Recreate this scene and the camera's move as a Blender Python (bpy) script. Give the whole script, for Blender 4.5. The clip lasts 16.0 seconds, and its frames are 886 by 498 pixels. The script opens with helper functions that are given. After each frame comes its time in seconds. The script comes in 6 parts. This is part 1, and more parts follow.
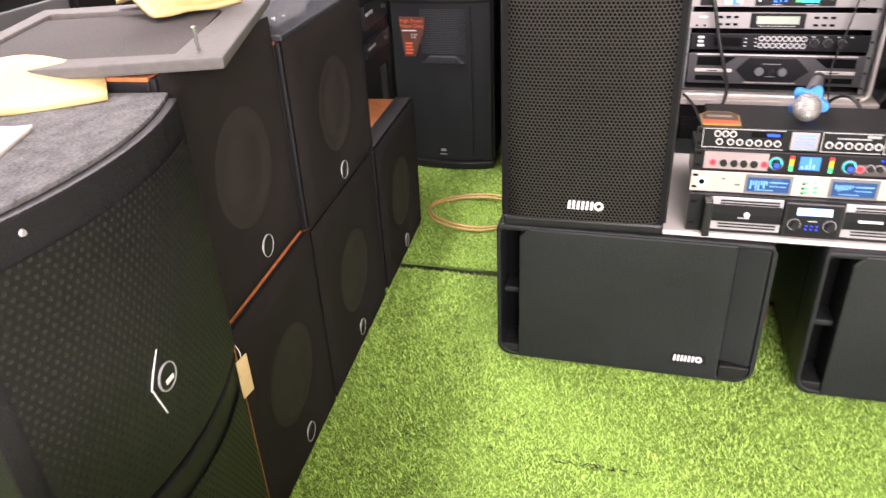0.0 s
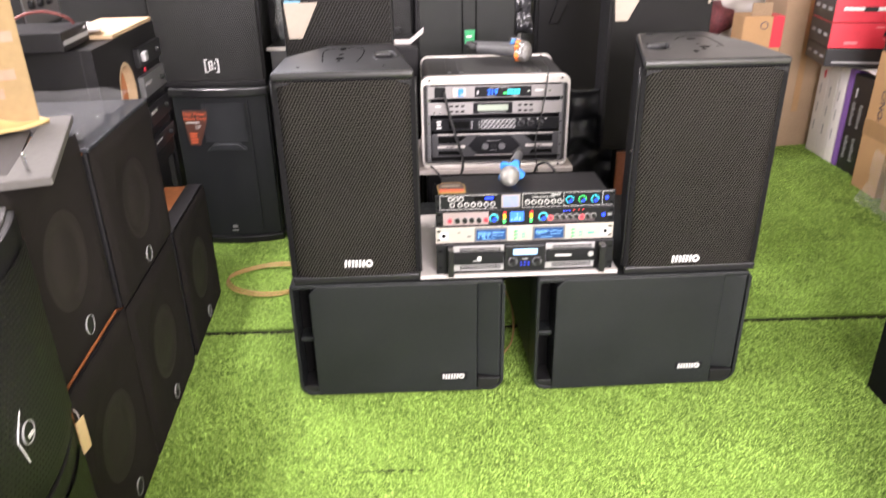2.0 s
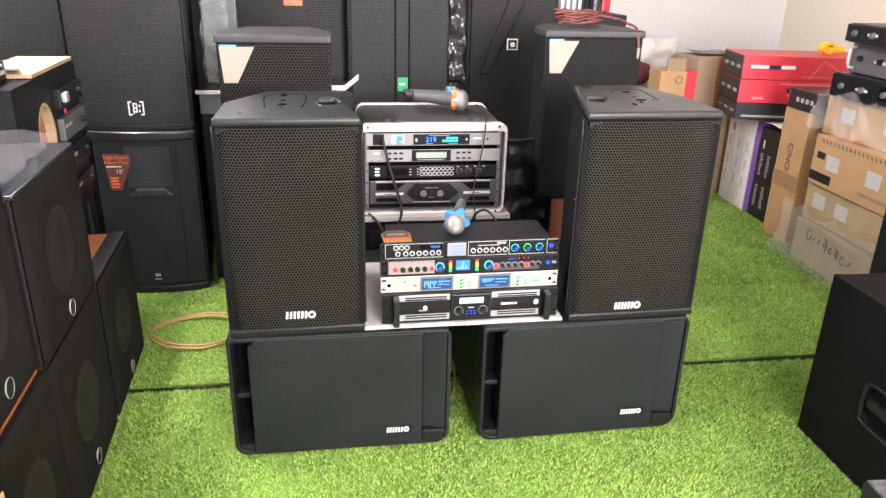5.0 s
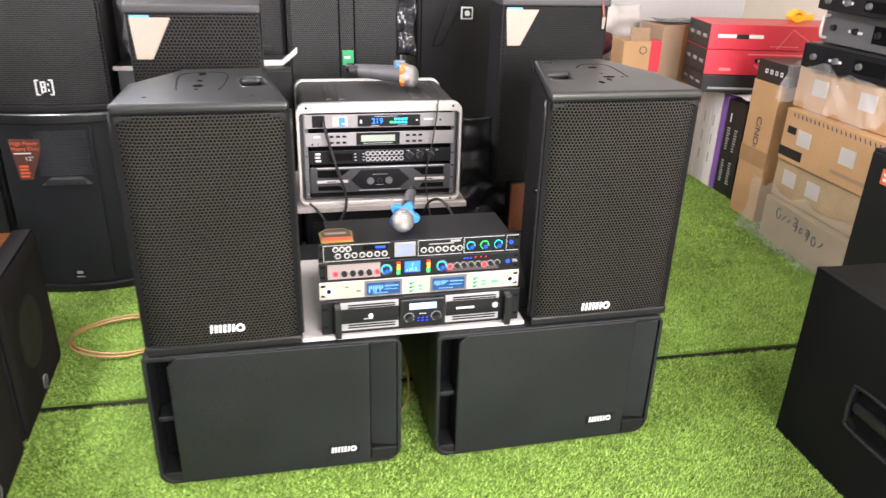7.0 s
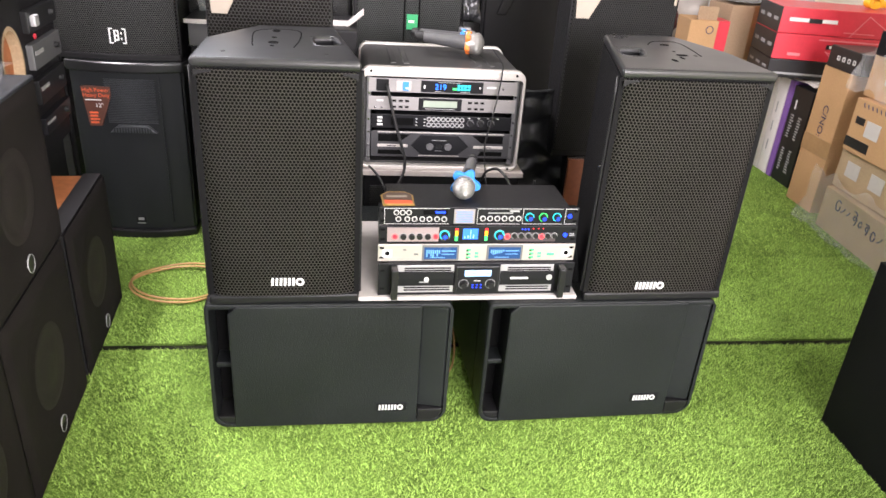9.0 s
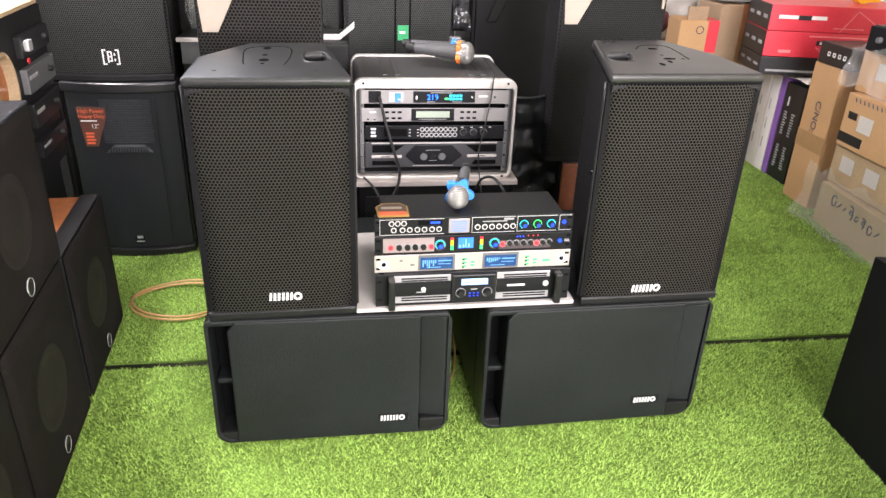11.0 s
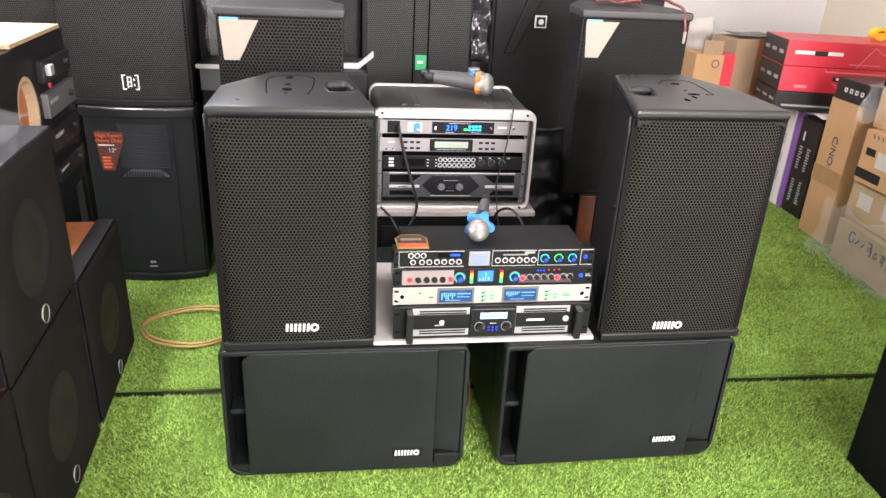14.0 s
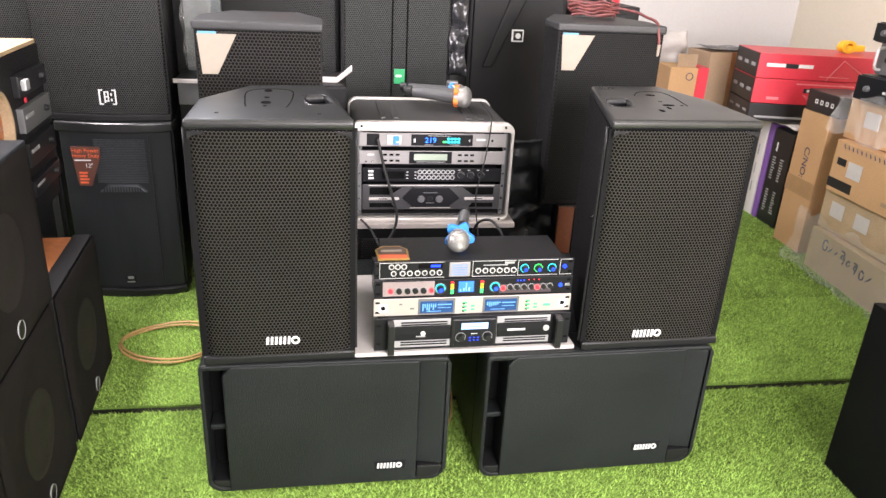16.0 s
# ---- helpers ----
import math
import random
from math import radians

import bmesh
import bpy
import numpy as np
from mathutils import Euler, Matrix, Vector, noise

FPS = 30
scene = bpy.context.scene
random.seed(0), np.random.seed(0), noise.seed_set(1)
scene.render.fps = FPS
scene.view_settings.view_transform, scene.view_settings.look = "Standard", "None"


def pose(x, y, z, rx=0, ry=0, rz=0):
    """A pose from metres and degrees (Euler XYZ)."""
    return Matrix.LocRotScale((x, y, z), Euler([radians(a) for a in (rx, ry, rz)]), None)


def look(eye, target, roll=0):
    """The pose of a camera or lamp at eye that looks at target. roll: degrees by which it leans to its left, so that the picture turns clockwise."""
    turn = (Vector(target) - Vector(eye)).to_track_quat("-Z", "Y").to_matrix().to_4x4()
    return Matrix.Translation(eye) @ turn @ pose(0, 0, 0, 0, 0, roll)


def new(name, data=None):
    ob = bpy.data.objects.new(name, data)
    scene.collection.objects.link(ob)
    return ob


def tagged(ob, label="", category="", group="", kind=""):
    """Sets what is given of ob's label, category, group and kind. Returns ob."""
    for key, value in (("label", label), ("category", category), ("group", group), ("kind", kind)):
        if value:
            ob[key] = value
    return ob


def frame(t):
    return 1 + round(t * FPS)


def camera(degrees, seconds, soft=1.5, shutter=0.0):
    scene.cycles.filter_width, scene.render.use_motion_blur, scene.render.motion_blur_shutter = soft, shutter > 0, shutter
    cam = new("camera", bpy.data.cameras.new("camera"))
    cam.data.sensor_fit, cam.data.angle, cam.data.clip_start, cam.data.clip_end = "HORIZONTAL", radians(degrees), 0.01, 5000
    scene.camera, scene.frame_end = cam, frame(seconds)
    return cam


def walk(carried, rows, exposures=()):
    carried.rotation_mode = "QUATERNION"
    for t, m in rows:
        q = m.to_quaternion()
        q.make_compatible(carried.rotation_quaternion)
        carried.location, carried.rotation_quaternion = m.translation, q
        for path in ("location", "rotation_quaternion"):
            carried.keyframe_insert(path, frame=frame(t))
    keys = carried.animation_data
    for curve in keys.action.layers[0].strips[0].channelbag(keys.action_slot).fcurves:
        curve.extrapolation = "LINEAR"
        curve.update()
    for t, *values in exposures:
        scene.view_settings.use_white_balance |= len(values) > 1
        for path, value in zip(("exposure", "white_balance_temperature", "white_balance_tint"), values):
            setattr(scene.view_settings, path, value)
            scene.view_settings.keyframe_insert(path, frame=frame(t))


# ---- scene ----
cam = camera(63.0, 16.0, shutter=0.5)
PATH = [
    (0, (0.069, 0.115, 1.095), (-0.441, 1.78, 0.112), -3.0),
    (0.5, (0.038, 0.043, 1.102), (-0.334, 1.748, 0.125), -3.8),
    (1, (0.067, 0.002, 1.103), (-0.171, 1.739, 0.14), -3.4),
    (1.5, (0.111, -0.093, 1.137), (0.016, 1.669, 0.197), -1.8),
    (2, (0.157, -0.204, 1.248), (0.184, 1.608, 0.402), -1.0),
    (2.5, (0.138, -0.199, 1.267), (0.257, 1.644, 0.498), -0.8),
    (3, (0.07, -0.171, 1.258), (0.28, 1.667, 0.499), -0.0),
    (3.5, (0.065, -0.16, 1.263), (0.285, 1.683, 0.517), 0.4),
    (4, (0.11, -0.17, 1.251), (0.351, 1.675, 0.517), 1.0),
    (6.3, (0.042, -0.101, 1.247), (0.358, 1.72, 0.484), 1.4),
    (6.5, (0.049, -0.066, 1.239), (0.385, 1.745, 0.461), 1.5),
    (7, (0.148, 0.053, 1.233), (0.51, 1.846, 0.424), 1.7),
    (7.5, (0.2, 0.127, 1.217), (0.556, 1.905, 0.374), 2.3),
    (8, (0.204, 0.138, 1.212), (0.53, 1.906, 0.335), 2.9),
    (8.5, (0.142, 0.082, 1.219), (0.411, 1.847, 0.318), 3.4),
    (9, (0.099, 0.041, 1.233), (0.356, 1.814, 0.345), 4.2),
    (9.2, (0.095, 0.03, 1.24), (0.345, 1.81, 0.361), 4.5),
    (11.3, (0.112, 0.034, 1.246), (0.366, 1.815, 0.372), 1.9),
    (11.5, (0.091, 0.035, 1.245), (0.346, 1.816, 0.372), 1.8),
    (12, (0.075, 0.044, 1.241), (0.343, 1.834, 0.39), 2.1),
    (12.5, (0.089, 0.052, 1.248), (0.365, 1.847, 0.41), 2.4),
    (13, (0.095, 0.063, 1.243), (0.375, 1.859, 0.41), 2.9),
    (13.5, (0.087, 0.063, 1.254), (0.342, 1.87, 0.434), 3.0),
    (14, (0.082, 0.063, 1.25), (0.32, 1.877, 0.44), 3.0),
    (14.5, (0.079, 0.063, 1.245), (0.31, 1.881, 0.444), 2.9),
    (15, (0.076, 0.063, 1.247), (0.321, 1.886, 0.461), 2.8),
    (15.5, (0.081, 0.056, 1.248), (0.351, 1.879, 0.472), 2.8),
    (16, (0.081, 0.054, 1.246), (0.373, 1.876, 0.475), 3.0),
]
walk(cam, [(t, look(eye, target, roll)) for t, eye, target, roll in PATH], exposures=((0.0, 0.67, 6550, 28), (1.5, 0.65, 6500, 26), (3.0, 0.64, 6350, 22), (6.5, 0.62, 6300, 21), (16.0, 0.59, 6350, 21)))


# ---- light ----
world = bpy.data.worlds.new("sky")
scene.world = world
world.use_nodes = True
_sky = world.node_tree.nodes.new("ShaderNodeTexSky")
_sky.sky_type, _sky.sun_disc, _sky.sun_elevation, _sky.sun_rotation = "NISHITA", False, radians(40), radians(200)
world.node_tree.links.new(_sky.outputs[0], world.node_tree.nodes["Background"].inputs[0])
world.node_tree.nodes["Background"].inputs[1].default_value = 0.12


def area_light(name, m, w, h, watts, color):
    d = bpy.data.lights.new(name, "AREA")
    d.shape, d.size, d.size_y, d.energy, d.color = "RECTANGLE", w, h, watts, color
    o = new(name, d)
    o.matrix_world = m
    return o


# daylight through the open shop front behind the camera and the window high in the back wall, plus two added lamps in
# unseen openings: one in the side wall, one overhead
area_light("shopfront_daylight", look((1.45, -2.45, 1.75), (1.25, 1.8, 0.3)), 2.3, 1.9, 290, (1.0, 0.96, 0.92))
# weak fill from the west, added; no window is known there
area_light("side_fill_light", look((-2.25, 0.9, 2.0), (0.6, 1.4, 0.0)), 1.9, 0.9, 30, (1.0, 0.98, 0.95))
# added in a ceiling opening, in place of unseen lamps overhead
area_light("added_overhead_light", pose(-1.40, 2.05, 2.86), 0.35, 1.9, 125, (1.0, 0.97, 0.92))
area_light("north_window_daylight", look((-1.2, 4.40, 1.95), (-0.2, 1.2, 0.6)), 1.4, 0.9, 75, (0.93, 0.97, 1.0))


# ---- materials ----
def lin(c):
    return tuple(((v / 12.92) if v <= 0.04045 else ((v + 0.055) / 1.055) ** 2.4) for v in c)


def material(name, color, rough=0.5, metal=0.0, vary=0.15, scale=6.0, fine=120.0, bump=0.1, spec=0.5, glow=0.0, island=0.0, obj=0.0, coat=0.0):
    """A painted or moulded surface: two scales of tone, fine relief, uneven gloss."""
    m = bpy.data.materials.new(name)
    m.use_nodes = True
    nt = m.node_tree
    b = nt.nodes["Principled BSDF"]
    N, L = nt.nodes.new, nt.links.new
    tc = N("ShaderNodeTexCoord")
    big, small = N("ShaderNodeTexNoise"), N("ShaderNodeTexNoise")
    big.inputs["Scale"].default_value, small.inputs["Scale"].default_value = scale, fine
    big.inputs["Detail"].default_value = 5
    L(tc.outputs["Object"], big.inputs["Vector"])
    L(tc.outputs["Object"], small.inputs["Vector"])
    add = N("ShaderNodeMath")
    add.operation = "ADD"
    L(big.outputs["Fac"], add.inputs[0])
    L(small.outputs["Fac"], add.inputs[1])
    last = add
    if island or obj:
        src = N("ShaderNodeNewGeometry" if island else "ShaderNodeObjectInfo")
        mul = N("ShaderNodeMath")
        mul.operation = "MULTIPLY_ADD"
        mul.inputs[1].default_value = 2 * (island or obj)
        L(src.outputs["Random Per Island" if island else "Random"], mul.inputs[0])
        L(add.outputs[0], mul.inputs[2])
        last = mul
    ramp = N("ShaderNodeMapRange")
    ramp.inputs["From Min"].default_value, ramp.inputs["From Max"].default_value = 0.6, 1.4 + 2 * (island or obj)
    ramp.inputs["To Min"].default_value, ramp.inputs["To Max"].default_value = 1 - vary, 1 + vary
    L(last.outputs[0], ramp.inputs["Value"])
    mix = N("ShaderNodeMix")
    mix.data_type, mix.blend_type = "RGBA", "MULTIPLY"
    mix.inputs[0].default_value = 1.0
    mix.inputs[6].default_value = (*color, 1)
    L(ramp.outputs[0], mix.inputs[7])
    L(mix.outputs[2], b.inputs["Base Color"])
    rr = N("ShaderNodeMapRange")
    rr.inputs["To Min"].default_value, rr.inputs["To Max"].default_value = max(0.03, rough - 0.08), min(1.0, rough + 0.08)
    L(big.outputs["Fac"], rr.inputs["Value"])
    L(rr.outputs[0], b.inputs["Roughness"])
    b.inputs["Metallic"].default_value = metal
    b.inputs["Specular IOR Level"].default_value = spec
    b.inputs["Coat Weight"].default_value = coat
    if bump:
        bp = N("ShaderNodeBump")
        bp.inputs["Strength"].default_value, bp.inputs["Distance"].default_value = bump, 0.002
        L(small.outputs["Fac"], bp.inputs["Height"])
        L(bp.outputs[0], b.inputs["Normal"])
    if glow:
        b.inputs["Emission Color"].default_value = (*color, 1)
        b.inputs["Emission Strength"].default_value = glow
    return m


def perforated(name, metal_color, hole_color, pitch, hole=0.72, rough=0.45, gloss=0.3):
    """Sheet with six-sided holes in staggered rows, laid in the object's own x and z."""
    m = material(name, metal_color, rough, 0.0, 0.2, 5, 200, 0)
    nt = m.node_tree
    b = nt.nodes["Principled BSDF"]
    N, L = nt.nodes.new, nt.links.new
    tc = N("ShaderNodeTexCoord")
    size = (pitch, 1.0, pitch * 1.732)

    def vec(op, value, src):
        n = N("ShaderNodeVectorMath")
        n.operation = op
        if value is not None:
            n.inputs[1].default_value = value
        L(src, n.inputs[0])
        return n.outputs["Value" if op == "DOT_PRODUCT" else "Vector"]

    def num(op, a, c):
        n = N("ShaderNodeMath")
        n.operation = op
        L(a, n.inputs[0])
        L(c, n.inputs[1])
        return n.outputs[0]

    cells = []
    for off in (0.0, 0.5):
        p = vec("DIVIDE", size, tc.outputs["Object"])
        p = vec("FRACTION", None, vec("ADD", (off, 0, off), p))
        p = vec("MULTIPLY", (1.0, 0.0, 1.732), vec("SUBTRACT", (0.5, 0.5, 0.5), p))
        p = vec("ABSOLUTE", None, p)
        cells.append(num("MAXIMUM", vec("DOT_PRODUCT", (1, 0, 0), p), vec("DOT_PRODUCT", (0.5, 0, 0.866), p)))
    d = num("MINIMUM", cells[0], cells[1])
    edge = N("ShaderNodeMapRange")
    edge.inputs["From Min"].default_value, edge.inputs["From Max"].default_value = hole * 0.5 - 0.04, hole * 0.5 + 0.05
    L(d, edge.inputs["Value"])
    mix = N("ShaderNodeMix")
    mix.data_type = "RGBA"
    mix.inputs[6].default_value = (*hole_color, 1)
    L(b.inputs["Base Color"].links[0].from_socket, mix.inputs[7])
    L(edge.outputs[0], mix.inputs[0])
    L(mix.outputs[2], b.inputs["Base Color"])
    bp = N("ShaderNodeBump")
    bp.inputs["Strength"].default_value, bp.inputs["Distance"].default_value = 0.3, 0.002
    L(edge.outputs[0], bp.inputs["Height"])
    L(bp.outputs[0], b.inputs["Normal"])
    sp = N("ShaderNodeMath")
    sp.operation = "MULTIPLY"
    sp.inputs[1].default_value = gloss
    L(edge.outputs[0], sp.inputs[0])
    L(sp.outputs[0], b.inputs["Specular IOR Level"])
    return m


def see_through(name, color, alpha, rough=0.2):
    m = material(name, color, rough, 0, 0.1, 8, 40, 0.6, 0.6)
    m.node_tree.nodes["Principled BSDF"].inputs["Alpha"].default_value = alpha
    return m


BLACK_PAINT = material("black textured paint", (0.0135, 0.0131, 0.0137), 0.44, 0, 0.3, 4, 420, 0.35, 0.17)
SUB_PAINT = material("black sprayed wood paint", (0.0125, 0.0144, 0.0146), 0.42, 0, 0.5, 3, 420, 0.6, 0.26)
TOP_LACQUER = material("glossy black moulded top", (0.0150, 0.0152, 0.0160), 0.30, 0, 0.35, 6, 380, 0.0, 0.62)
# base colour lightened to carry the grey sheen on the caps
CAP_PAINT = material("black cap paint with sheen tone", (0.030, 0.030, 0.031), 0.5, 0, 0.3, 6, 300, 0.1, 0.5)
DISPLAY_PAINT = material("black moulded lacquer", (0.0075, 0.0074, 0.0077), 0.6, 0, 0.3, 5, 420, 0.3, 0.08)
GUNMETAL = material("gunmetal handle paint", (0.13, 0.13, 0.135), 0.35, 0.5, 0.2, 8, 300, 0.05)
SHELF_BOARD = material("pale laminated shelf", (0.40, 0.355, 0.33), 0.5, 0, 0.1, 5, 60, 0.05)
DARK_FILM = material("crumpled dark film", (0.016, 0.0165, 0.018), 0.34, 0, 0.4, 20, 60, 0.5, 0.3)
BLACK_PLASTIC = material("black satin plastic", (0.0140, 0.0140, 0.0145), 0.34, 0, 0.2, 5, 300, 0.12, 0.3)
# near-black: the shade inside ports, slots and grooves is put into the colour
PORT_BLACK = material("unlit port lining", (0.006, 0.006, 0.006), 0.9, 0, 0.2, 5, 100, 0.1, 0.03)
GRILLE = perforated("black hex perforated steel", (0.180, 0.161, 0.158), (0.019, 0.0170, 0.0167), 0.0078, 0.74, 0.4, 0.45)
GRILLE_FINE = perforated("fine perforated steel", (0.030, 0.030, 0.029), (0.007, 0.007, 0.007), 0.0072, 0.66)
GRILLE_DARK = perforated("dark perforated steel", (0.0155, 0.0152, 0.015), (0.0085, 0.0085, 0.0085), 0.0072, 0.66, 0.5, 0.15)
GRILLE_WIDE = perforated("wide meshed steel", (0.0215, 0.0198, 0.0180), (0.0095, 0.0088, 0.0080), 0.0098, 0.80)
GRILLE_GRID = perforated("grey woven grille", (0.028, 0.0295, 0.0275), (0.0165, 0.0175, 0.0165), 0.0082, 0.66)
GRILLE_DOT = perforated("black dotted steel", (0.0085, 0.0083, 0.008), (0.021, 0.0205, 0.020), 0.0105, 0.45)
GRILLE_RIB = material("ribbed black grille", (0.017, 0.0185, 0.0205), 0.5, 0, 0.2, 3, 300, 0.2, 0.25)
CLOTH = material("black speaker cloth", (0.0165, 0.0140, 0.0132), 0.85, 0, 0.35, 4, 900, 0.6, 0.1)
CONE = material("brown grey cone behind cloth", (0.0200, 0.0163, 0.0150), 0.7, 0, 0.3, 7, 700, 0.5, 0.25)
# lighter than the ribbed grille, so ribs and lip stand out
RIB_EDGE = material("lighter grey ribs", (0.040, 0.043, 0.047), 0.4, 0, 0.3, 6, 200, 0.1)
CARPET = material("grey speckled cabinet carpet", (0.090, 0.088, 0.088), 0.95, 0, 0.6, 45, 260, 0.8, 0.1)
WOOD = material("orange brown laminate", (0.38, 0.13, 0.045), 0.45, 0, 0.25, 3, 60, 0.1)
WOOD_DARK = material("red brown laminate", (0.17, 0.055, 0.025), 0.5, 0, 0.25, 3, 60, 0.1)
PALE_WOOD = material("pale chipboard edge", (0.43, 0.31, 0.185), 0.7, 0, 0.2, 9, 150, 0.3)
WHITE_BOARD = material("white melamine board", (0.50, 0.47, 0.445), 0.45, 0, 0.06, 5, 60, 0.05)
ALU = material("brushed aluminium", (0.60, 0.565, 0.53), 0.38, 0.35, 0.12, 8, 300, 0.08)
SILVER = material("silver painted steel", (0.46, 0.46, 0.46), 0.38, 0.35, 0.1, 8, 300, 0.05)
CREAM_FACE = material("champagne faceplate", (0.47, 0.435, 0.395), 0.35, 0.3, 0.08, 8, 300, 0.05)
RACK_SILVER = material("satin silver rack face", (0.29, 0.275, 0.27), 0.4, 0.15, 0.1, 8, 300, 0.05)
GREY_FACE = material("grey faceplate", (0.15, 0.15, 0.153), 0.4, 0.3, 0.1, 8, 300, 0.05)
DARK_FACE = material("black faceplate", (0.013, 0.013, 0.0145), 0.30, 0, 0.15, 6, 300, 0.05, 0.16)
PINK_FACE = material("worn silver faceplate", (0.34, 0.27, 0.275), 0.38, 0.3, 0.12, 8, 300, 0.05)
CHROME = material("chrome", (0.75, 0.75, 0.76), 0.14, 1.0, 0.05, 8, 300, 0.0)
SHEEN = material("shiny black sheet", (0.03, 0.032, 0.036), 0.16, 0, 0.2, 4, 60, 0.05, 0.7)
DULL_LABEL = material("dark brown label print", (0.10, 0.040, 0.028), 0.4, 0, 0.15, 8, 60, 0.05)
WHITE_PRINT = material("white lettering paint", (0.70, 0.70, 0.69), 0.5, 0, 0.04, 9, 80, 0.0)
GREY_PRINT = material("grey printing", (0.32, 0.32, 0.32), 0.5, 0, 0.1, 9, 80, 0.0)
RUBBER = material("black rubber cable", (0.012, 0.012, 0.012), 0.5, 0, 0.2, 9, 80, 0.1)
TAN_CABLE = material("tan speaker cable", (0.52, 0.30, 0.12), 0.4, 0, 0.15, 9, 80, 0.1)
RED_CABLE = material("red and black cable", (0.16, 0.045, 0.042), 0.4, 0, 0.4, 40, 80, 0.1)
LCD_BLUE = material("lit blue display", lin((0.18, 0.42, 0.85)), 0.3, 0, 0.1, 9, 90, 0, 0.5, 0.7)
LCD_PALE = material("lit pale blue display", lin((0.62, 0.82, 1.0)), 0.3, 0, 0.1, 9, 90, 0, 0.5, 0.5)
LCD_DARK = material("dim blue display", lin((0.13, 0.24, 0.40)), 0.25, 0, 0.15, 20, 90, 0, 0.5, 0.45)
LCD_LINE = material("dim display lines", lin((0.36, 0.58, 0.82)), 0.3, 0, 0.1, 9, 90, 0, 0.5, 0.35)
LCD_GREEN = material("pale green display", (0.34, 0.40, 0.32), 0.3, 0, 0.08, 9, 90, 0.0)
LED_BLUE = material("blue led", lin((0.10, 0.25, 1.0)), 0.3, 0, 0, 9, 90, 0, 0.5, 1.4)
LED_CYAN = material("cyan led", lin((0.10, 0.80, 0.85)), 0.3, 0, 0, 9, 90, 0, 0.5, 1.0)
LED_RED = material("red led", lin((1.0, 0.16, 0.20)), 0.3, 0, 0, 9, 90, 0, 0.5, 1.0)
LED_GREEN = material("green led", lin((0.20, 0.90, 0.42)), 0.3, 0, 0, 9, 90, 0, 0.5, 1.0)
LED_AMBER = material("amber led", lin((1.0, 0.66, 0.12)), 0.3, 0, 0, 9, 90, 0, 0.5, 1.4)
DIGIT_BLUE = material("blue digits", lin((0.10, 0.45, 1.0)), 0.3, 0, 0, 9, 90, 0, 0.5, 1.8)
MESH_SILVER = material("steel microphone mesh", (0.42, 0.41, 0.39), 0.4, 0.6, 0.3, 20, 700, 0.9)
ORANGE_RUBBER = material("orange rubber ring", (0.85, 0.20, 0.03), 0.5, 0, 0.08, 9, 90, 0.1)
BLUE_RUBBER = material("blue rubber ring", (0.03, 0.24, 0.72), 0.5, 0, 0.08, 9, 90, 0.1)
CARTON = material("brown corrugated cardboard", (0.50, 0.30, 0.15), 0.85, 0, 0.14, 7, 130, 0.25, 0.2, obj=0.15)
CARTON_DARK = material("older cardboard", (0.34, 0.235, 0.15), 0.85, 0, 0.15, 7, 130, 0.25, 0.2)
TAPE = material("brown parcel tape", (0.36, 0.21, 0.10), 0.3, 0, 0.1, 7, 60, 0.1)
RED_PRINT = material("glossy red carton print", (0.62, 0.035, 0.055), 0.35, 0, 0.08, 5, 60, 0.05)
PINK_PRINT = material("pale red line print", (0.75, 0.22, 0.24), 0.35, 0, 0.08, 5, 60, 0.0)
BLACK_PRINT = material("glossy black carton print", (0.015, 0.015, 0.016), 0.35, 0, 0.2, 5, 60, 0.05)
WHITE_CARTON = material("white carton", (0.70, 0.66, 0.63), 0.6, 0, 0.06, 5, 90, 0.08)
PURPLE = material("purple carton print", (0.20, 0.09, 0.33), 0.45, 0, 0.15, 5, 90, 0.05)
PAPER = material("white paper", (0.52, 0.49, 0.46), 0.7, 0, 0.05, 8, 60, 0.05)
CARD_YELLOW = material("buff card", (0.56, 0.41, 0.22), 0.75, 0, 0.08, 8, 60, 0.08)
STICKER = material("pale beige sticker", (0.33, 0.28, 0.225), 0.5, 0, 0.06, 8, 60, 0.05)
ORANGE_PRINT = material("orange red print", (0.72, 0.13, 0.05), 0.4, 0, 0.1, 8, 60, 0.05)
TAN_PRINT = material("brownish red print", (0.42, 0.17, 0.10), 0.4, 0, 0.15, 8, 60, 0.05)
GREEN_PRINT = material("green sticker", (0.02, 0.34, 0.12), 0.4, 0, 0.1, 8, 60, 0.05)
INK = material("blue black marker ink", (0.04, 0.04, 0.09), 0.6, 0, 0.1, 8, 60, 0.0)
YELLOW_PLASTIC = material("yellow moulded plastic", (0.85, 0.47, 0.02), 0.35, 0, 0.1, 8, 60, 0.05)
FILM = see_through("clear plastic film", (0.80, 0.79, 0.77), 0.19, 0.10)
CLEAR = see_through("thin clear film", (0.6, 0.6, 0.6), 0.09, 0.10)
RING = material("bright silver knob rim", (0.55, 0.54, 0.53), 0.4, 0, 0.05, 9, 80, 0.0)
CRINKLE = material("crinkled silver plastic", (0.035, 0.035, 0.038), 0.14, 0.2, 0.8, 30, 90, 1.0)
PLASTER = material("white plaster", (0.54, 0.525, 0.51), 0.8, 0, 0.05, 1.5, 90, 0.15, 0.2)
CREAM_WALL = material("cream plaster", (0.60, 0.54, 0.43), 0.8, 0, 0.05, 1.5, 90, 0.15, 0.2)
CEILING_PAINT = material("white ceiling paint", (0.80, 0.79, 0.78), 0.85, 0, 0.04, 1.5, 90, 0.1, 0.2)
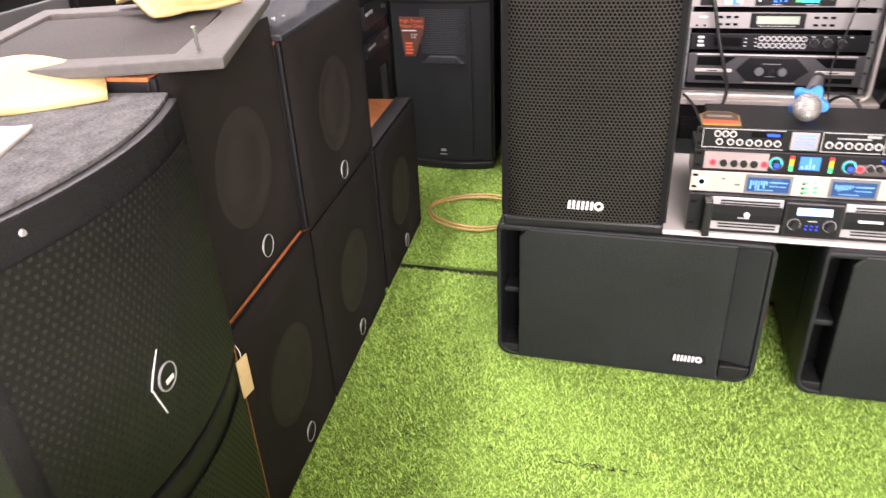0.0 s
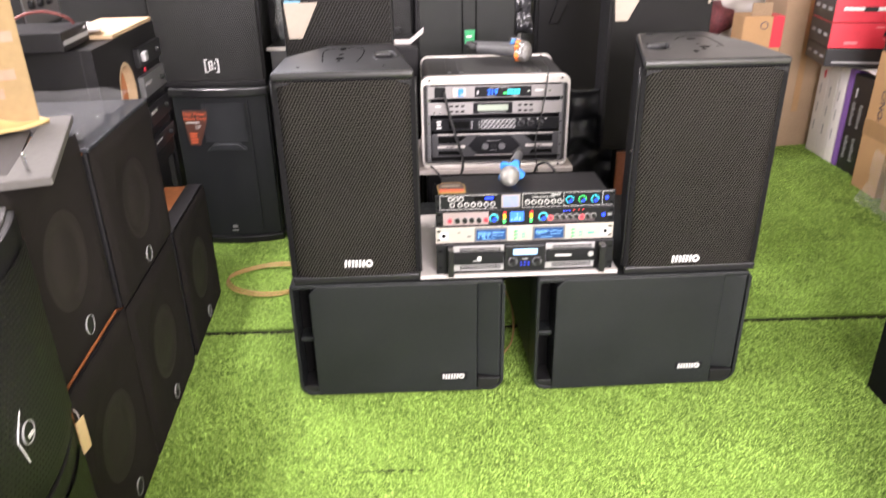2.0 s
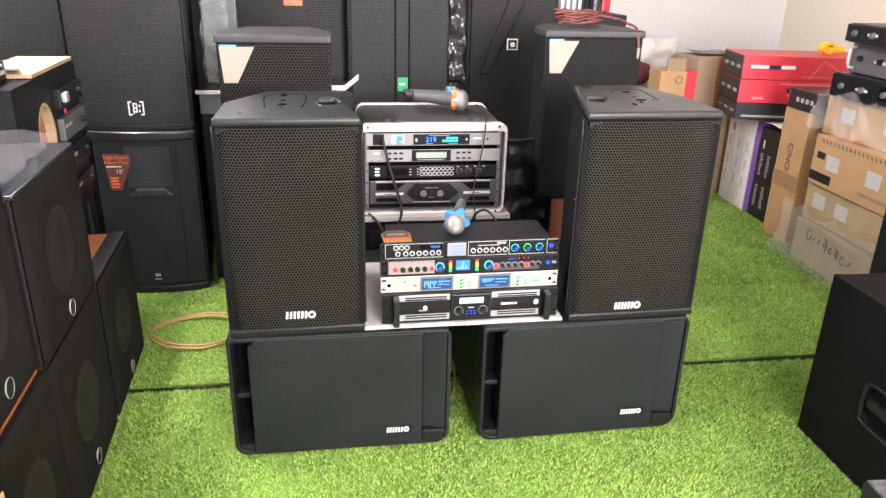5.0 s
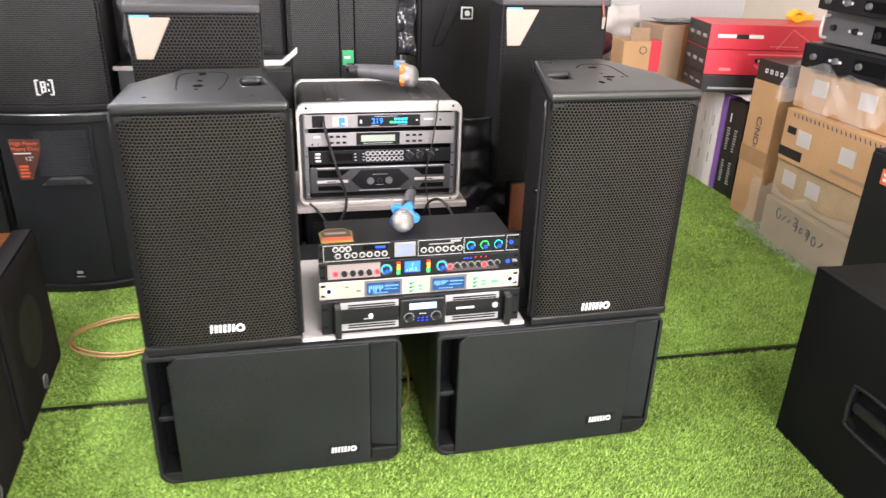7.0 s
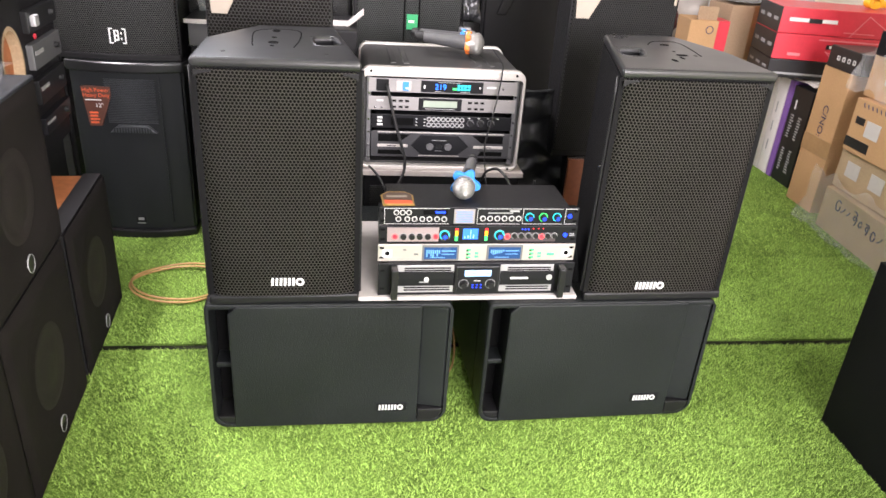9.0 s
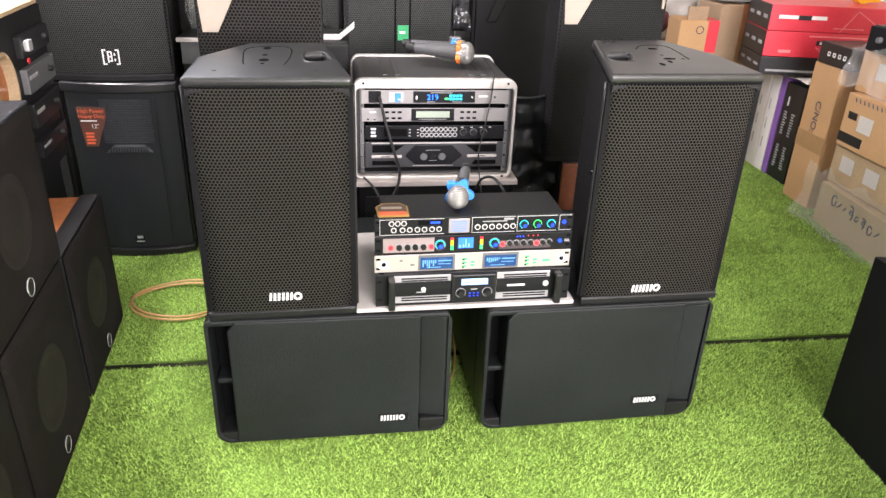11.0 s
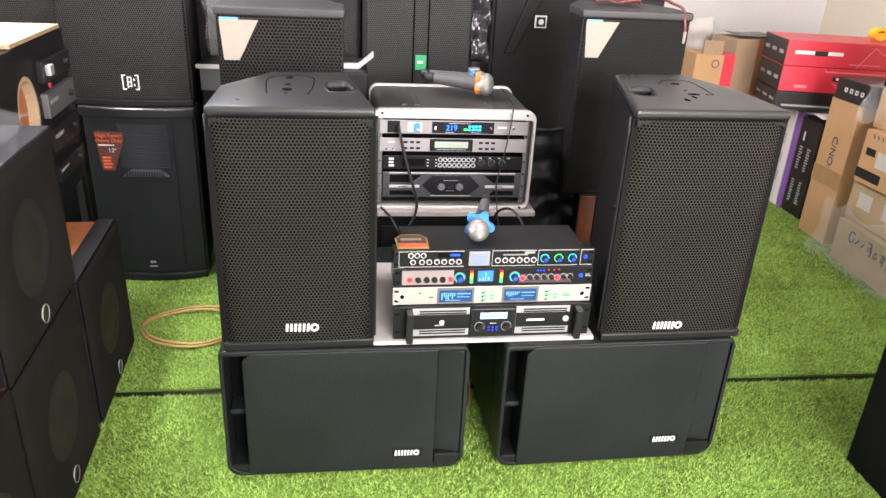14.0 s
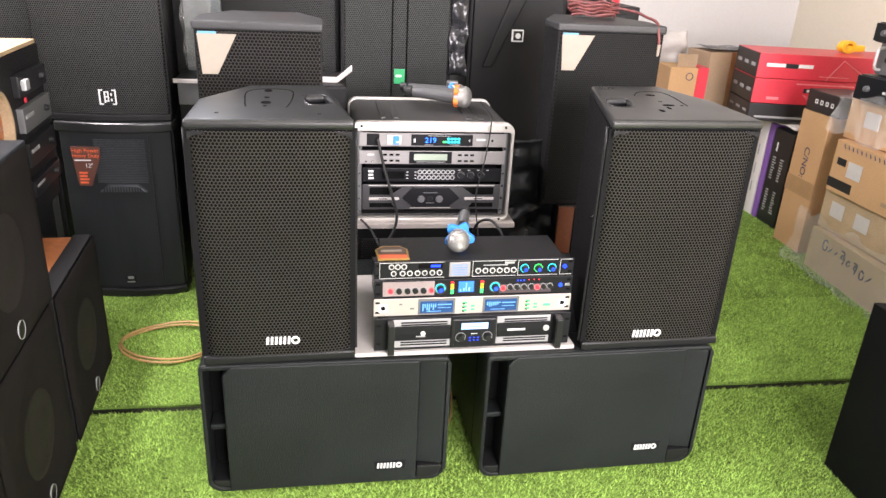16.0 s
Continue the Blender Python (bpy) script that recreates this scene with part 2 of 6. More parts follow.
SLAB = material("pale screed floor", (0.42, 0.38, 0.35), 0.6, 0, 0.15, 2.0, 60, 0.1, 0.3)
TURF_BASE = material("turf backing", (0.125, 0.21, 0.038), 0.8, 0, 0.55, 5, 170, 1.0, 0.15)
TURF = material("green plastic turf blades", (0.335, 0.52, 0.106), 0.55, 0, 0.68, 8, 90, 0.0, 0.25, island=0.7)
SEAM = material("dark olive gap and specks", (0.02, 0.022, 0.012), 0.9, 0, 0.3, 20, 90, 0.3, 0.1)


def woven(m, period):
    """Bright and dark rows of wire across a mesh."""
    nt = m.node_tree
    b = nt.nodes["Principled BSDF"]
    N, L = nt.nodes.new, nt.links.new
    tc, wave, mix = N("ShaderNodeTexCoord"), N("ShaderNodeTexWave"), N("ShaderNodeMix")
    wave.bands_direction = "Z"
    wave.inputs["Scale"].default_value = 0.314 / period
    L(tc.outputs["Object"], wave.inputs["Vector"])
    mix.data_type = "RGBA"
    mix.inputs[6].default_value = (0.20, 0.195, 0.19, 1)
    L(b.inputs["Base Color"].links[0].from_socket, mix.inputs[7])
    L(wave.outputs["Fac"], mix.inputs[0])
    L(mix.outputs[2], b.inputs["Base Color"])
    bp = N("ShaderNodeBump")
    bp.inputs["Strength"].default_value, bp.inputs["Distance"].default_value = 0.5, 0.002
    L(wave.outputs["Fac"], bp.inputs["Height"])
    L(bp.outputs[0], b.inputs["Normal"])


woven(MESH_SILVER, 0.003)


# ---- mesh helpers ----
def bm_box(x0, x1, y0, y1, z0, z1, bevel=0.0, seg=2, bm=None):
    b = bmesh.new()
    bmesh.ops.create_cube(b, size=1)
    for v in b.verts:
        v.co = ((x0 + x1) / 2 + v.co.x * (x1 - x0), (y0 + y1) / 2 + v.co.y * (y1 - y0), (z0 + z1) / 2 + v.co.z * (z1 - z0))
    if bevel:
        bmesh.ops.bevel(b, geom=b.edges[:], offset=bevel, segments=seg, profile=0.6, affect="EDGES")
    return merge(bm, b)


def merge(bm, b):
    if bm is None:
        return b
    me = bpy.data.meshes.new("tmp")
    b.to_mesh(me)
    b.free()
    bm.from_mesh(me)
    bpy.data.meshes.remove(me)
    return bm


def bm_prism(poly, z0, z1, bevel=0.0, seg=2, hole=None):
    """An upright prism over a plan, with one hole through it where asked."""
    b = bmesh.new()
    edges = []
    for loop in (poly, hole) if hole else (poly,):
        vs = [b.verts.new((x, y, z0)) for x, y in loop]
        edges += [b.edges.new((vs[i], vs[(i + 1) % len(vs)])) for i in range(len(vs))]
    bmesh.ops.triangle_fill(b, edges=edges, use_beauty=True, use_dissolve=not hole)
    out = bmesh.ops.extrude_face_region(b, geom=b.faces[:])
    for v in out["geom"]:
        if isinstance(v, bmesh.types.BMVert):
            v.co.z = z1
    bmesh.ops.recalc_face_normals(b, faces=b.faces[:])
    if bevel:
        sharp = [e for e in b.edges if len(e.link_faces) == 2 and e.calc_face_angle(0) > 0.3]
        bmesh.ops.bevel(b, geom=sharp, offset=bevel, segments=seg, profile=0.6, affect="EDGES")
    return b


def rounded(x0, x1, z0, z1, top, low=None):
    """A rectangle with rounded corners, the lower ones of their own radius."""
    low = top if low is None else low
    pts = []
    for cx, cz, a0, r in ((x1 - top, z1 - top, 0, top), (x0 + top, z1 - top, 90, top), (x0 + low, z0 + low, 180, low), (x1 - low, z0 + low, 270, low)):
        for k in range(6):
            a = radians(a0 + 18 * k)
            pts.append((cx + r * math.cos(a), cz + r * math.sin(a)))
    return pts


def bm_front(poly, y0, y1, bevel=0.0, hole=None):
    """A prism whose outline stands in x and z, from y0 back to y1."""
    b = bm_prism(poly, -y1, -y0, bevel, 2, hole)
    bmesh.ops.transform(b, matrix=pose(0, 0, 0, 90, 0, 0), verts=b.verts)
    return b


def bm_round(r0, r1, depth, seg=20, m=None, bevel=0.0, bm=None):
    """A turned piece along local -y from the origin: radius r0 at the root, r1 at the end."""
    b = bmesh.new()
    bmesh.ops.create_cone(b, cap_ends=True, segments=seg, radius1=r0, radius2=r1, depth=depth)
    if bevel:
        bmesh.ops.bevel(b, geom=[e for e in b.edges if e.calc_face_angle(0) > 0.8], offset=bevel, segments=2, affect="EDGES")
    bmesh.ops.transform(b, matrix=(m or Matrix()) @ pose(0, -depth / 2, 0, 90, 0, 0), verts=b.verts)
    return merge(bm, b)


def bm_ring(r_out, r_in, depth, seg=24, m=None, bm=None):
    b = bmesh.new()
    loops = []
    for r, y in ((r_in, 0), (r_out, 0), (r_out, -depth), (r_in, -depth)):
        loops.append([b.verts.new((r * math.cos(2 * math.pi * i / seg), y, r * math.sin(2 * math.pi * i / seg))) for i in range(seg)])
    for k in range(4):
        a, c = loops[k], loops[(k + 1) % 4]
        for i in range(seg):
            b.faces.new((a[i], a[(i + 1) % seg], c[(i + 1) % seg], c[i]))
    bmesh.ops.recalc_face_normals(b, faces=b.faces[:])
    if m:
        bmesh.ops.transform(b, matrix=m, verts=b.verts)
    return merge(bm, b)


def bm_tube(points, r, seg=8, closed=False, bm=None):
    """A round cable along smoothed points."""
    pts = [Vector(p) for p in points]
    n = len(pts)
    path = []
    for i in range(n if closed else n - 1):
        p0, p1 = pts[(i - 1) % n] if closed or i else pts[0], pts[i]
        p2 = pts[(i + 1) % n]
        p3 = pts[(i + 2) % n] if closed or i + 2 < n else p2
        for k in range(8):
            t = k / 8
            path.append(0.5 * ((2 * p1) + (p2 - p0) * t + (2 * p0 - 5 * p1 + 4 * p2 - p3) * t * t + (3 * p1 - p0 - 3 * p2 + p3) * t ** 3))
    if not closed:
        path.append(pts[-1])
    b = bmesh.new()
    rings = []
    for i, p in enumerate(path):
        a = path[i - 1] if i or closed else p
        c = path[(i + 1) % len(path)] if closed or i + 1 < len(path) else p
        d = (c - a).normalized() if (c - a).length > 1e-9 else Vector((0, 0, 1))
        u = d.orthogonal() if abs(d.z) > 0.95 else d.cross(Vector((0, 0, 1)))
        u.normalize()
        w = d.cross(u)
        rings.append([b.verts.new(p + r * (math.cos(2 * math.pi * k / seg) * u + math.sin(2 * math.pi * k / seg) * w)) for k in range(seg)])
    for i in range(len(rings) if closed else len(rings) - 1):
        a, c = rings[i], rings[(i + 1) % len(rings)]
        for k in range(seg):
            b.faces.new((a[k], a[(k + 1) % seg], c[(k + 1) % seg], c[k]))
    if not closed:
        b.faces.new(rings[0][::-1])
        b.faces.new(rings[-1])
    bmesh.ops.recalc_face_normals(b, faces=b.faces[:])
    for f in b.faces:
        f.smooth = True
    return merge(bm, b)


def bm_ball(r, m=None, squash=1.0, bm=None):
    b = bmesh.new()
    bmesh.ops.create_uvsphere(b, u_segments=24, v_segments=14, radius=r)
    bmesh.ops.transform(b, matrix=(m or Matrix()) @ Matrix.Diagonal((1, squash, 1, 1)), verts=b.verts)
    for f in b.faces:
        f.smooth = True
    return merge(bm, b)


def bm_cloth(w, d, amp, scale, nx=24, ny=24, seed=0.0, edge=0.0):
    """A crumpled sheet over x and y."""
    b = bmesh.new()
    bmesh.ops.create_grid(b, x_segments=nx, y_segments=ny, size=0.5)
    for v in b.verts:
        p = Vector((v.co.x * w, v.co.y * d, 0))
        h = noise.noise(p * scale + Vector((seed, 0, 0))) + 0.5 * noise.noise(p * scale * 2.3 + Vector((0, seed, 0)))
        s = noise.noise(p * scale * 0.8 + Vector((0, 0, seed + 5)))
        v.co = (p.x + edge * s, p.y + edge * noise.noise(p * scale + Vector((9, seed, 3))), amp * h)
    for f in b.faces:
        f.smooth = True
    return b


def part(name, bm, mat, parent=None, label="", smooth=False):
    me = bpy.data.meshes.new(name)
    if smooth:
        for f in bm.faces:
            f.smooth = True
    bm.to_mesh(me)
    bm.free()
    me.materials.append(mat)
    o = new(name, me)
    if parent is not None:
        o.parent = parent
    if label:
        tagged(o, label)
    return o


def thing(name, at, turn, label, category, group=""):
    o = new(name)
    o.matrix_basis = pose(*at, 0, 0, turn)
    return tagged(o, label, category, group)


def single(name, bm, mat, m, label, category, group="", smooth=False):
    o = part(name, bm, mat, None, "", smooth)
    o.matrix_basis = m
    return tagged(o, label, category, group)


def words(text, size, mat, parent, m, name="lettering"):
    c = bpy.data.curves.new(name, "FONT")
    c.body, c.size, c.extrude, c.align_x, c.align_y = text, size, 0.0003, "CENTER", "CENTER"
    o = new("tmp_text", c)
    bpy.context.view_layer.update()
    me = bpy.data.meshes.new_from_object(o.evaluated_get(bpy.context.evaluated_depsgraph_get()))
    bpy.data.objects.remove(o)
    me.materials.clear()
    me.materials.append(mat)
    o = new(name, me)
    o.parent, o.matrix_basis = parent, m
    return o


FRONT = pose(0, 0, 0, 90, 0, 0)


def bars(parent, x, z, y, w, h, n, mat, rnd, name="printed_line"):
    """Lines of unreadable print as plain bars on a front that faces -y."""
    b = None
    row = h / n
    for i in range(n):
        ww = w * rnd.uniform(0.6, 1.0)
        b = bm_box(x, x + ww, y - 0.0012, y, z + h - (i + 0.8) * row, z + h - (i + 0.25) * row, bm=b)
    return tagged(part(name, b, mat, parent), kind="stuff")


def block_mark(parent, x, z, y, w, h, mat, name="maker_mark"):
    """A maker's mark as a row of plain strokes ending in a ring."""
    b = None
    step = w / 4
    for i in range(3):
        for u in (0.0, 0.5):
            x0 = x + (i + u) * step
            b = merge(b, bm_front([(x0, z), (x0 + step * 0.30, z), (x0 + step * 0.38, z + h), (x0 + step * 0.08, z + h)], y - 0.002, y))
    b = bm_ring(h * 0.52, h * 0.27, 0.002, 16, pose(x + step * 3.46, y, z + h / 2), bm=b)
    return tagged(part(name, b, mat, parent), kind="stuff")


# ---- setting ----
X0, X1, Y0, Y1, TOP = -2.4, 2.95, -2.6, 4.45, 2.8


def structure(name, bm, mat, label, category):
    return tagged(part(name, bm, mat), label, category, "", "structure")


structure("floor", bm_box(X0 - 0.2, X1 + 0.2, Y0 - 0.2, Y1 + 0.2, -0.12, -0.012), SLAB, "pale screed floor at the edge of the shop", "floor")
_w = bm_box(X0 - 0.2, -1.95, Y1, Y1 + 0.15, -0.012, TOP)
_w = bm_box(-0.45, X1 + 0.2, Y1, Y1 + 0.15, -0.012, TOP, bm=_w)
_w = bm_box(-1.95, -0.45, Y1, Y1 + 0.15, -0.012, 1.45, bm=_w)
_w = bm_box(-1.95, -0.45, Y1, Y1 + 0.15, 2.45, TOP, bm=_w)
structure("wall_north", _w, PLASTER, "plain white plaster wall with a high window behind the stock", "wall")
structure("wall_east", bm_box(X1, X1 + 0.15, Y0, Y1, -0.012, TOP), CREAM_WALL, "cream plaster wall beside stacked cartons", "wall")
_w = bm_box(X0 - 0.15, X0, Y0, -0.1, -0.012, TOP)
_w = bm_box(X0 - 0.15, X0, 1.9, Y1, -0.012, TOP, bm=_w)
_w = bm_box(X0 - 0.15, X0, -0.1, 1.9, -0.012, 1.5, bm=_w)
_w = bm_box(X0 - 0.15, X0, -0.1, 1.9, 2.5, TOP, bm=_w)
structure("wall_west", _w, PLASTER, "plain white plaster wall with an opening added for side light", "wall")
_w = bm_box(X0 - 0.15, -1.2, Y0 - 0.15, Y0, -0.012, TOP)
_w = bm_box(2.6, X1 + 0.15, Y0 - 0.15, Y0, -0.012, TOP, bm=_w)
_w = bm_box(-1.2, 2.6, Y0 - 0.15, Y0, 2.75, TOP, bm=_w)
_w = bm_box(-1.2, 2.6, Y0 - 0.15, Y0, -0.012, 0.75, bm=_w)
structure("wall_south", _w, PLASTER, "plain white plaster wall with the open shop front", "wall")
structure("ceiling", bm_prism([(X0 - 0.15, Y0 - 0.15), (X1 + 0.15, Y0 - 0.15), (X1 + 0.15, Y1 + 0.15), (X0 - 0.15, Y1 + 0.15)], TOP, TOP + 0.12, 0.0, 2, [(-1.70, 0.95), (-1.10, 0.95), (-1.10, 3.15), (-1.70, 3.15)]), CEILING_PAINT, "plain white ceiling with an opening added for overhead light", "ceiling")


SEAM_Y = 1.855


def turf(name, x0, x1, y0, y1, seed):
    """One roll of turf: a backing with an uneven cut edge at the seam."""
    rnd = random.Random(seed)
    n = 120
    b = bmesh.new()
    rows = []
    for i in range(n + 1):
        x = x0 + (x1 - x0) * i / n
        j = 0.004 * noise.noise((x * 6, seed, 0)) + 0.0015 * rnd.uniform(-1, 1)
        ya = y0 + (j if y0 == SEAM_Y + 0.016 else 0)
        yb = y1 + (j if y1 == SEAM_Y - 0.016 else 0)
        rows.append([b.verts.new(p) for p in ((x, ya, -0.012), (x, ya, 0.0), (x, yb, 0.0), (x, yb, -0.012))])
    for a, c in zip(rows, rows[1:]):
        for k in range(3):
            b.faces.new((a[k], c[k], c[k + 1], a[k + 1]))
    bmesh.ops.recalc_face_normals(b, faces=b.faces[:])
    return structure(name, b, TURF_BASE, "green artificial turf roll laid over the floor", "artificial turf")


turf("turf_front", X0, X1, Y0, SEAM_Y - 0.016, 1)
turf("turf_back", X0, X1, SEAM_Y + 0.016, 3.78, 2)
structure("seam_strip", bm_box(X0, X1, SEAM_Y - 0.0157, SEAM_Y + 0.0157, -0.0119, -0.006), SEAM, "dark gap between two turf rolls", "seam")


def grass(name, x0, x1, y0, y1, count, seed, tall):
    """Short bent blades, one thin triangle each, leaning mostly along the roll."""
    rng = np.random.default_rng(seed)
    x = rng.uniform(x0, x1, count)
    y = rng.uniform(y0, y1, count)
    keep = np.abs(y - SEAM_Y) > 0.0160
    x, y = x[keep], y[keep]
    n = len(x)
    a = rng.normal(0.0, 0.75, n) + np.where(rng.random(n) < 0.5, 0, math.pi)
    w = rng.uniform(0.0008, 0.0017, n)
    ln = rng.uniform(0.004, 0.0115, n)
    h = tall * rng.uniform(0.35, 1.0, n)
    v = np.zeros((n, 3, 3), np.float32)
    v[:, 0] = np.stack([x - w * np.sin(a), y + w * np.cos(a), np.full(n, -0.001)], 1)
    v[:, 1] = np.stack([x + w * np.sin(a), y - w * np.cos(a), np.full(n, -0.001)], 1)
    v[:, 2] = np.stack([x + ln * np.cos(a), y + ln * np.sin(a), h], 1)
    me = bpy.data.meshes.new(name)
    me.vertices.add(3 * n)
    me.vertices.foreach_set("co", v.reshape(-1))
    me.loops.add(3 * n)
    me.loops.foreach_set("vertex_index", np.arange(3 * n, dtype=np.int32))
    me.polygons.add(n)
    me.polygons.foreach_set("loop_start", np.arange(0, 3 * n, 3, dtype=np.int32))
    me.update(calc_edges=True)
    me.materials.append(TURF)
    return tagged(new(name, me), "short bright green plastic grass blades of the turf", "artificial grass", "", "stuff")


grass("grass", -0.75, 2.35, 0.7, 2.45, 430000, 3, 0.010)
grass("grass", -0.9, 2.4, 2.45, 3.78, 130000, 4, 0.010)


def flecks(count, seed):
    """Small dark specks lying on the turf, some gathered in one short streak."""
    rng = np.random.default_rng(seed)
    b = bmesh.new()
    for i in range(count):
        x, y = rng.uniform(-0.5, 1.9), rng.uniform(0.75, 2.4)
        if i % 24 == 0:
            x, y = 0.05 + rng.normal(0, 0.05), 1.17 + rng.normal(0, 0.004)
        a, ln, w = rng.normal(0, 0.5), rng.uniform(0.0025, 0.008), rng.uniform(0.0008, 0.0018)
        c, s_ = math.cos(a), math.sin(a)
        z = 0.0095 + 0.001 * rng.random()
        b.faces.new([b.verts.new((x + c * u - s_ * v, y + s_ * u + c * v, z)) for u, v in ((-ln, -w), (ln, -w * 0.4), (ln * 0.8, w), (-ln * 0.7, w * 0.8))])
    return tagged(part("turf_flecks", b, SEAM), "dark specks scattered on the turf", "dirt", "", "stuff")


flecks(950, 11)


# ---- loudspeakers of the display ----
def full_range(plan, h, at, turn, label, pocket, dots, outline, screws, mark):
    """Moulded two-way cabinet: tapered plan, lipped top with recessed details, bowed perforated front in a frame."""
    t = thing("loudspeaker", at, turn, label, "loudspeaker", "display loudspeakers")
    w = plan
    fl, fr = w[0], w[-1]
    cx, cy = sum(p[0] for p in w) / len(w), sum(p[1] for p in w) / len(w)
    out = [(x, y + 0.004 * (1 if y > cy else -1) - (0.006 if y < cy - 0.05 else 0)) for x, y in w]
    part("body", bm_prism(w, 0.012, h - 0.0212, 0.0, 2, pocket), DISPLAY_PAINT, t)
    top = part("top_cap", bm_prism(out, h - 0.021, h, 0.009, 4, pocket), TOP_LACQUER, t, "glossy black moulded top cap")
    px, py = [p[0] for p in pocket], [p[1] for p in pocket]
    part("handle_pocket", bm_box(min(px) + 0.001, max(px) - 0.001, min(py) + 0.001, max(py) - 0.001, h - 0.06, h - 0.055), PORT_BLACK, top)
    part("pocket_lip", bm_tube([(x, y, h - 0.002) for x, y in pocket], 0.0032, 8, True), TOP_LACQUER, top)
    for x, y, a, c in dots:
        part("fixing_point", bm_prism([(x + a * math.cos(k * math.pi / 7), y + c * math.sin(k * math.pi / 7)) for k in range(14)], h - 0.001, h + 0.0008), PORT_BLACK, top)
    part("outline_groove", bm_tube([(x, y, h - 0.0010) for x, y in outline], 0.0019, 6), PORT_BLACK, top)
    for x, y in screws:
        part("top_screw", bm_round(0.005, 0.004, 0.0016, 12, pose(x, y, h - 0.0005, -90)), BLACK_PLASTIC, top)
    part("bottom_cap", bm_prism([(x, y - (0.010 if y < cy - 0.05 else 0)) for x, y in w], 0.0, 0.022, 0.006), BLACK_PLASTIC, t)
    for (x, y), sx in ((fl, 1), (fr, -1)):
        part("side_rim", bm_tube([(x - sx * 0.0015, y + 0.008, 0.02), (x - sx * 0.0015, y + 0.008, h - 0.02)], 0.0035, 10), BLACK_PLASTIC, t)
    g = bmesh.new()
    rows = []
    n = 14

    def bow(u):
        return fl[1] + (fr[1] - fl[1]) * u + 0.004 - 0.018 * (1 - (2 * u - 1) ** 6)

    for i in range(n + 1):
        u = i / n
        x = fl[0] + 0.003 + (fr[0] - fl[0] - 0.006) * u
        rows.append([g.verts.new((x, bow(u), 0.022)), g.verts.new((x, bow(u), h - 0.022))])
    for a, c in zip(rows, rows[1:]):
        g.faces.new((a[0], c[0], c[1], a[1]))
    bmesh.ops.solidify(g, geom=g.faces[:], thickness=-0.002)
    bmesh.ops.recalc_face_normals(g, faces=g.faces[:])
    grille = part("grille", g, GRILLE, t, "black perforated steel grille", True)
    for x, sx in ((fl[0] + 0.007, 1), (fr[0] - 0.007, -1)):
        poly = [(x, h - 0.024), (x + sx * 0.046, h - 0.024), (x + sx * 0.030, h - 0.029), (x + sx * 0.010, h - 0.033), (x, h - 0.040)]
        yc = bow(0.07 if sx > 0 else 0.93)
        part("corner_plate", bm_front(poly if sx > 0 else poly[::-1], yc - 0.0030, yc, 0.001), BLACK_PAINT, grille)
    if mark[0] < 0:
        part("side_catch", bm_round(0.006, 0.005, 0.004, 12, pose(fl[0] + 0.004, fl[1] + 0.035, h * 0.58, 0, 0, -76)), CHROME, t, "small chrome catch")
    lx, lz = mark
    block_mark(grille, lx - 0.036, lz, bow(0.5) - 0.0005, 0.074, 0.019, WHITE_PRINT)
    return t


full_range([(-0.169, 0), (-0.169, 0.19), (-0.075, 0.36), (0.105, 0.375), (0.166, 0.01)], 0.5545, (-0.044, 1.502, 0.3605), 0.5,
           "black two-way loudspeaker with perforated grille on a subwoofer",
           [(0.070, 0.152), (0.122, 0.168), (0.104, 0.256), (0.060, 0.244)],
           [(-0.026, 0.295, 0.009, 0.014), (-0.024, 0.216, 0.006, 0.007), (-0.022, 0.161, 0.011, 0.013), (-0.022, 0.125, 0.004, 0.005)],
           [(-0.060, 0.118), (-0.066, 0.160), (-0.072, 0.282), (-0.026, 0.318), (0.026, 0.300), (0.032, 0.20), (0.024, 0.115)],
           [(-0.112, 0.054), (0.093, 0.056)], (0.005, 0.050))
full_range([(-0.180, 0), (-0.077, 0.39), (0.120, 0.405), (0.174, 0.2), (0.177, 0.0)], 0.5625, (0.842, 1.520, 0.3625), 2.0,
           "black two-way loudspeaker with perforated grille beside the rack units",
           [(-0.122, 0.140), (-0.076, 0.130), (-0.048, 0.220), (-0.104, 0.222)],
           [(0.036, 0.274, 0.012, 0.008), (0.026, 0.152, 0.015, 0.008), (-0.020, 0.090, 0.006, 0.012), (0.012, 0.120, 0.004, 0.012)],
           [(-0.010, 0.268), (0.028, 0.318), (0.088, 0.304), (0.072, 0.146)],
           [(0.026, 0.196), (0.060, 0.152)], (-0.020, 0.034))


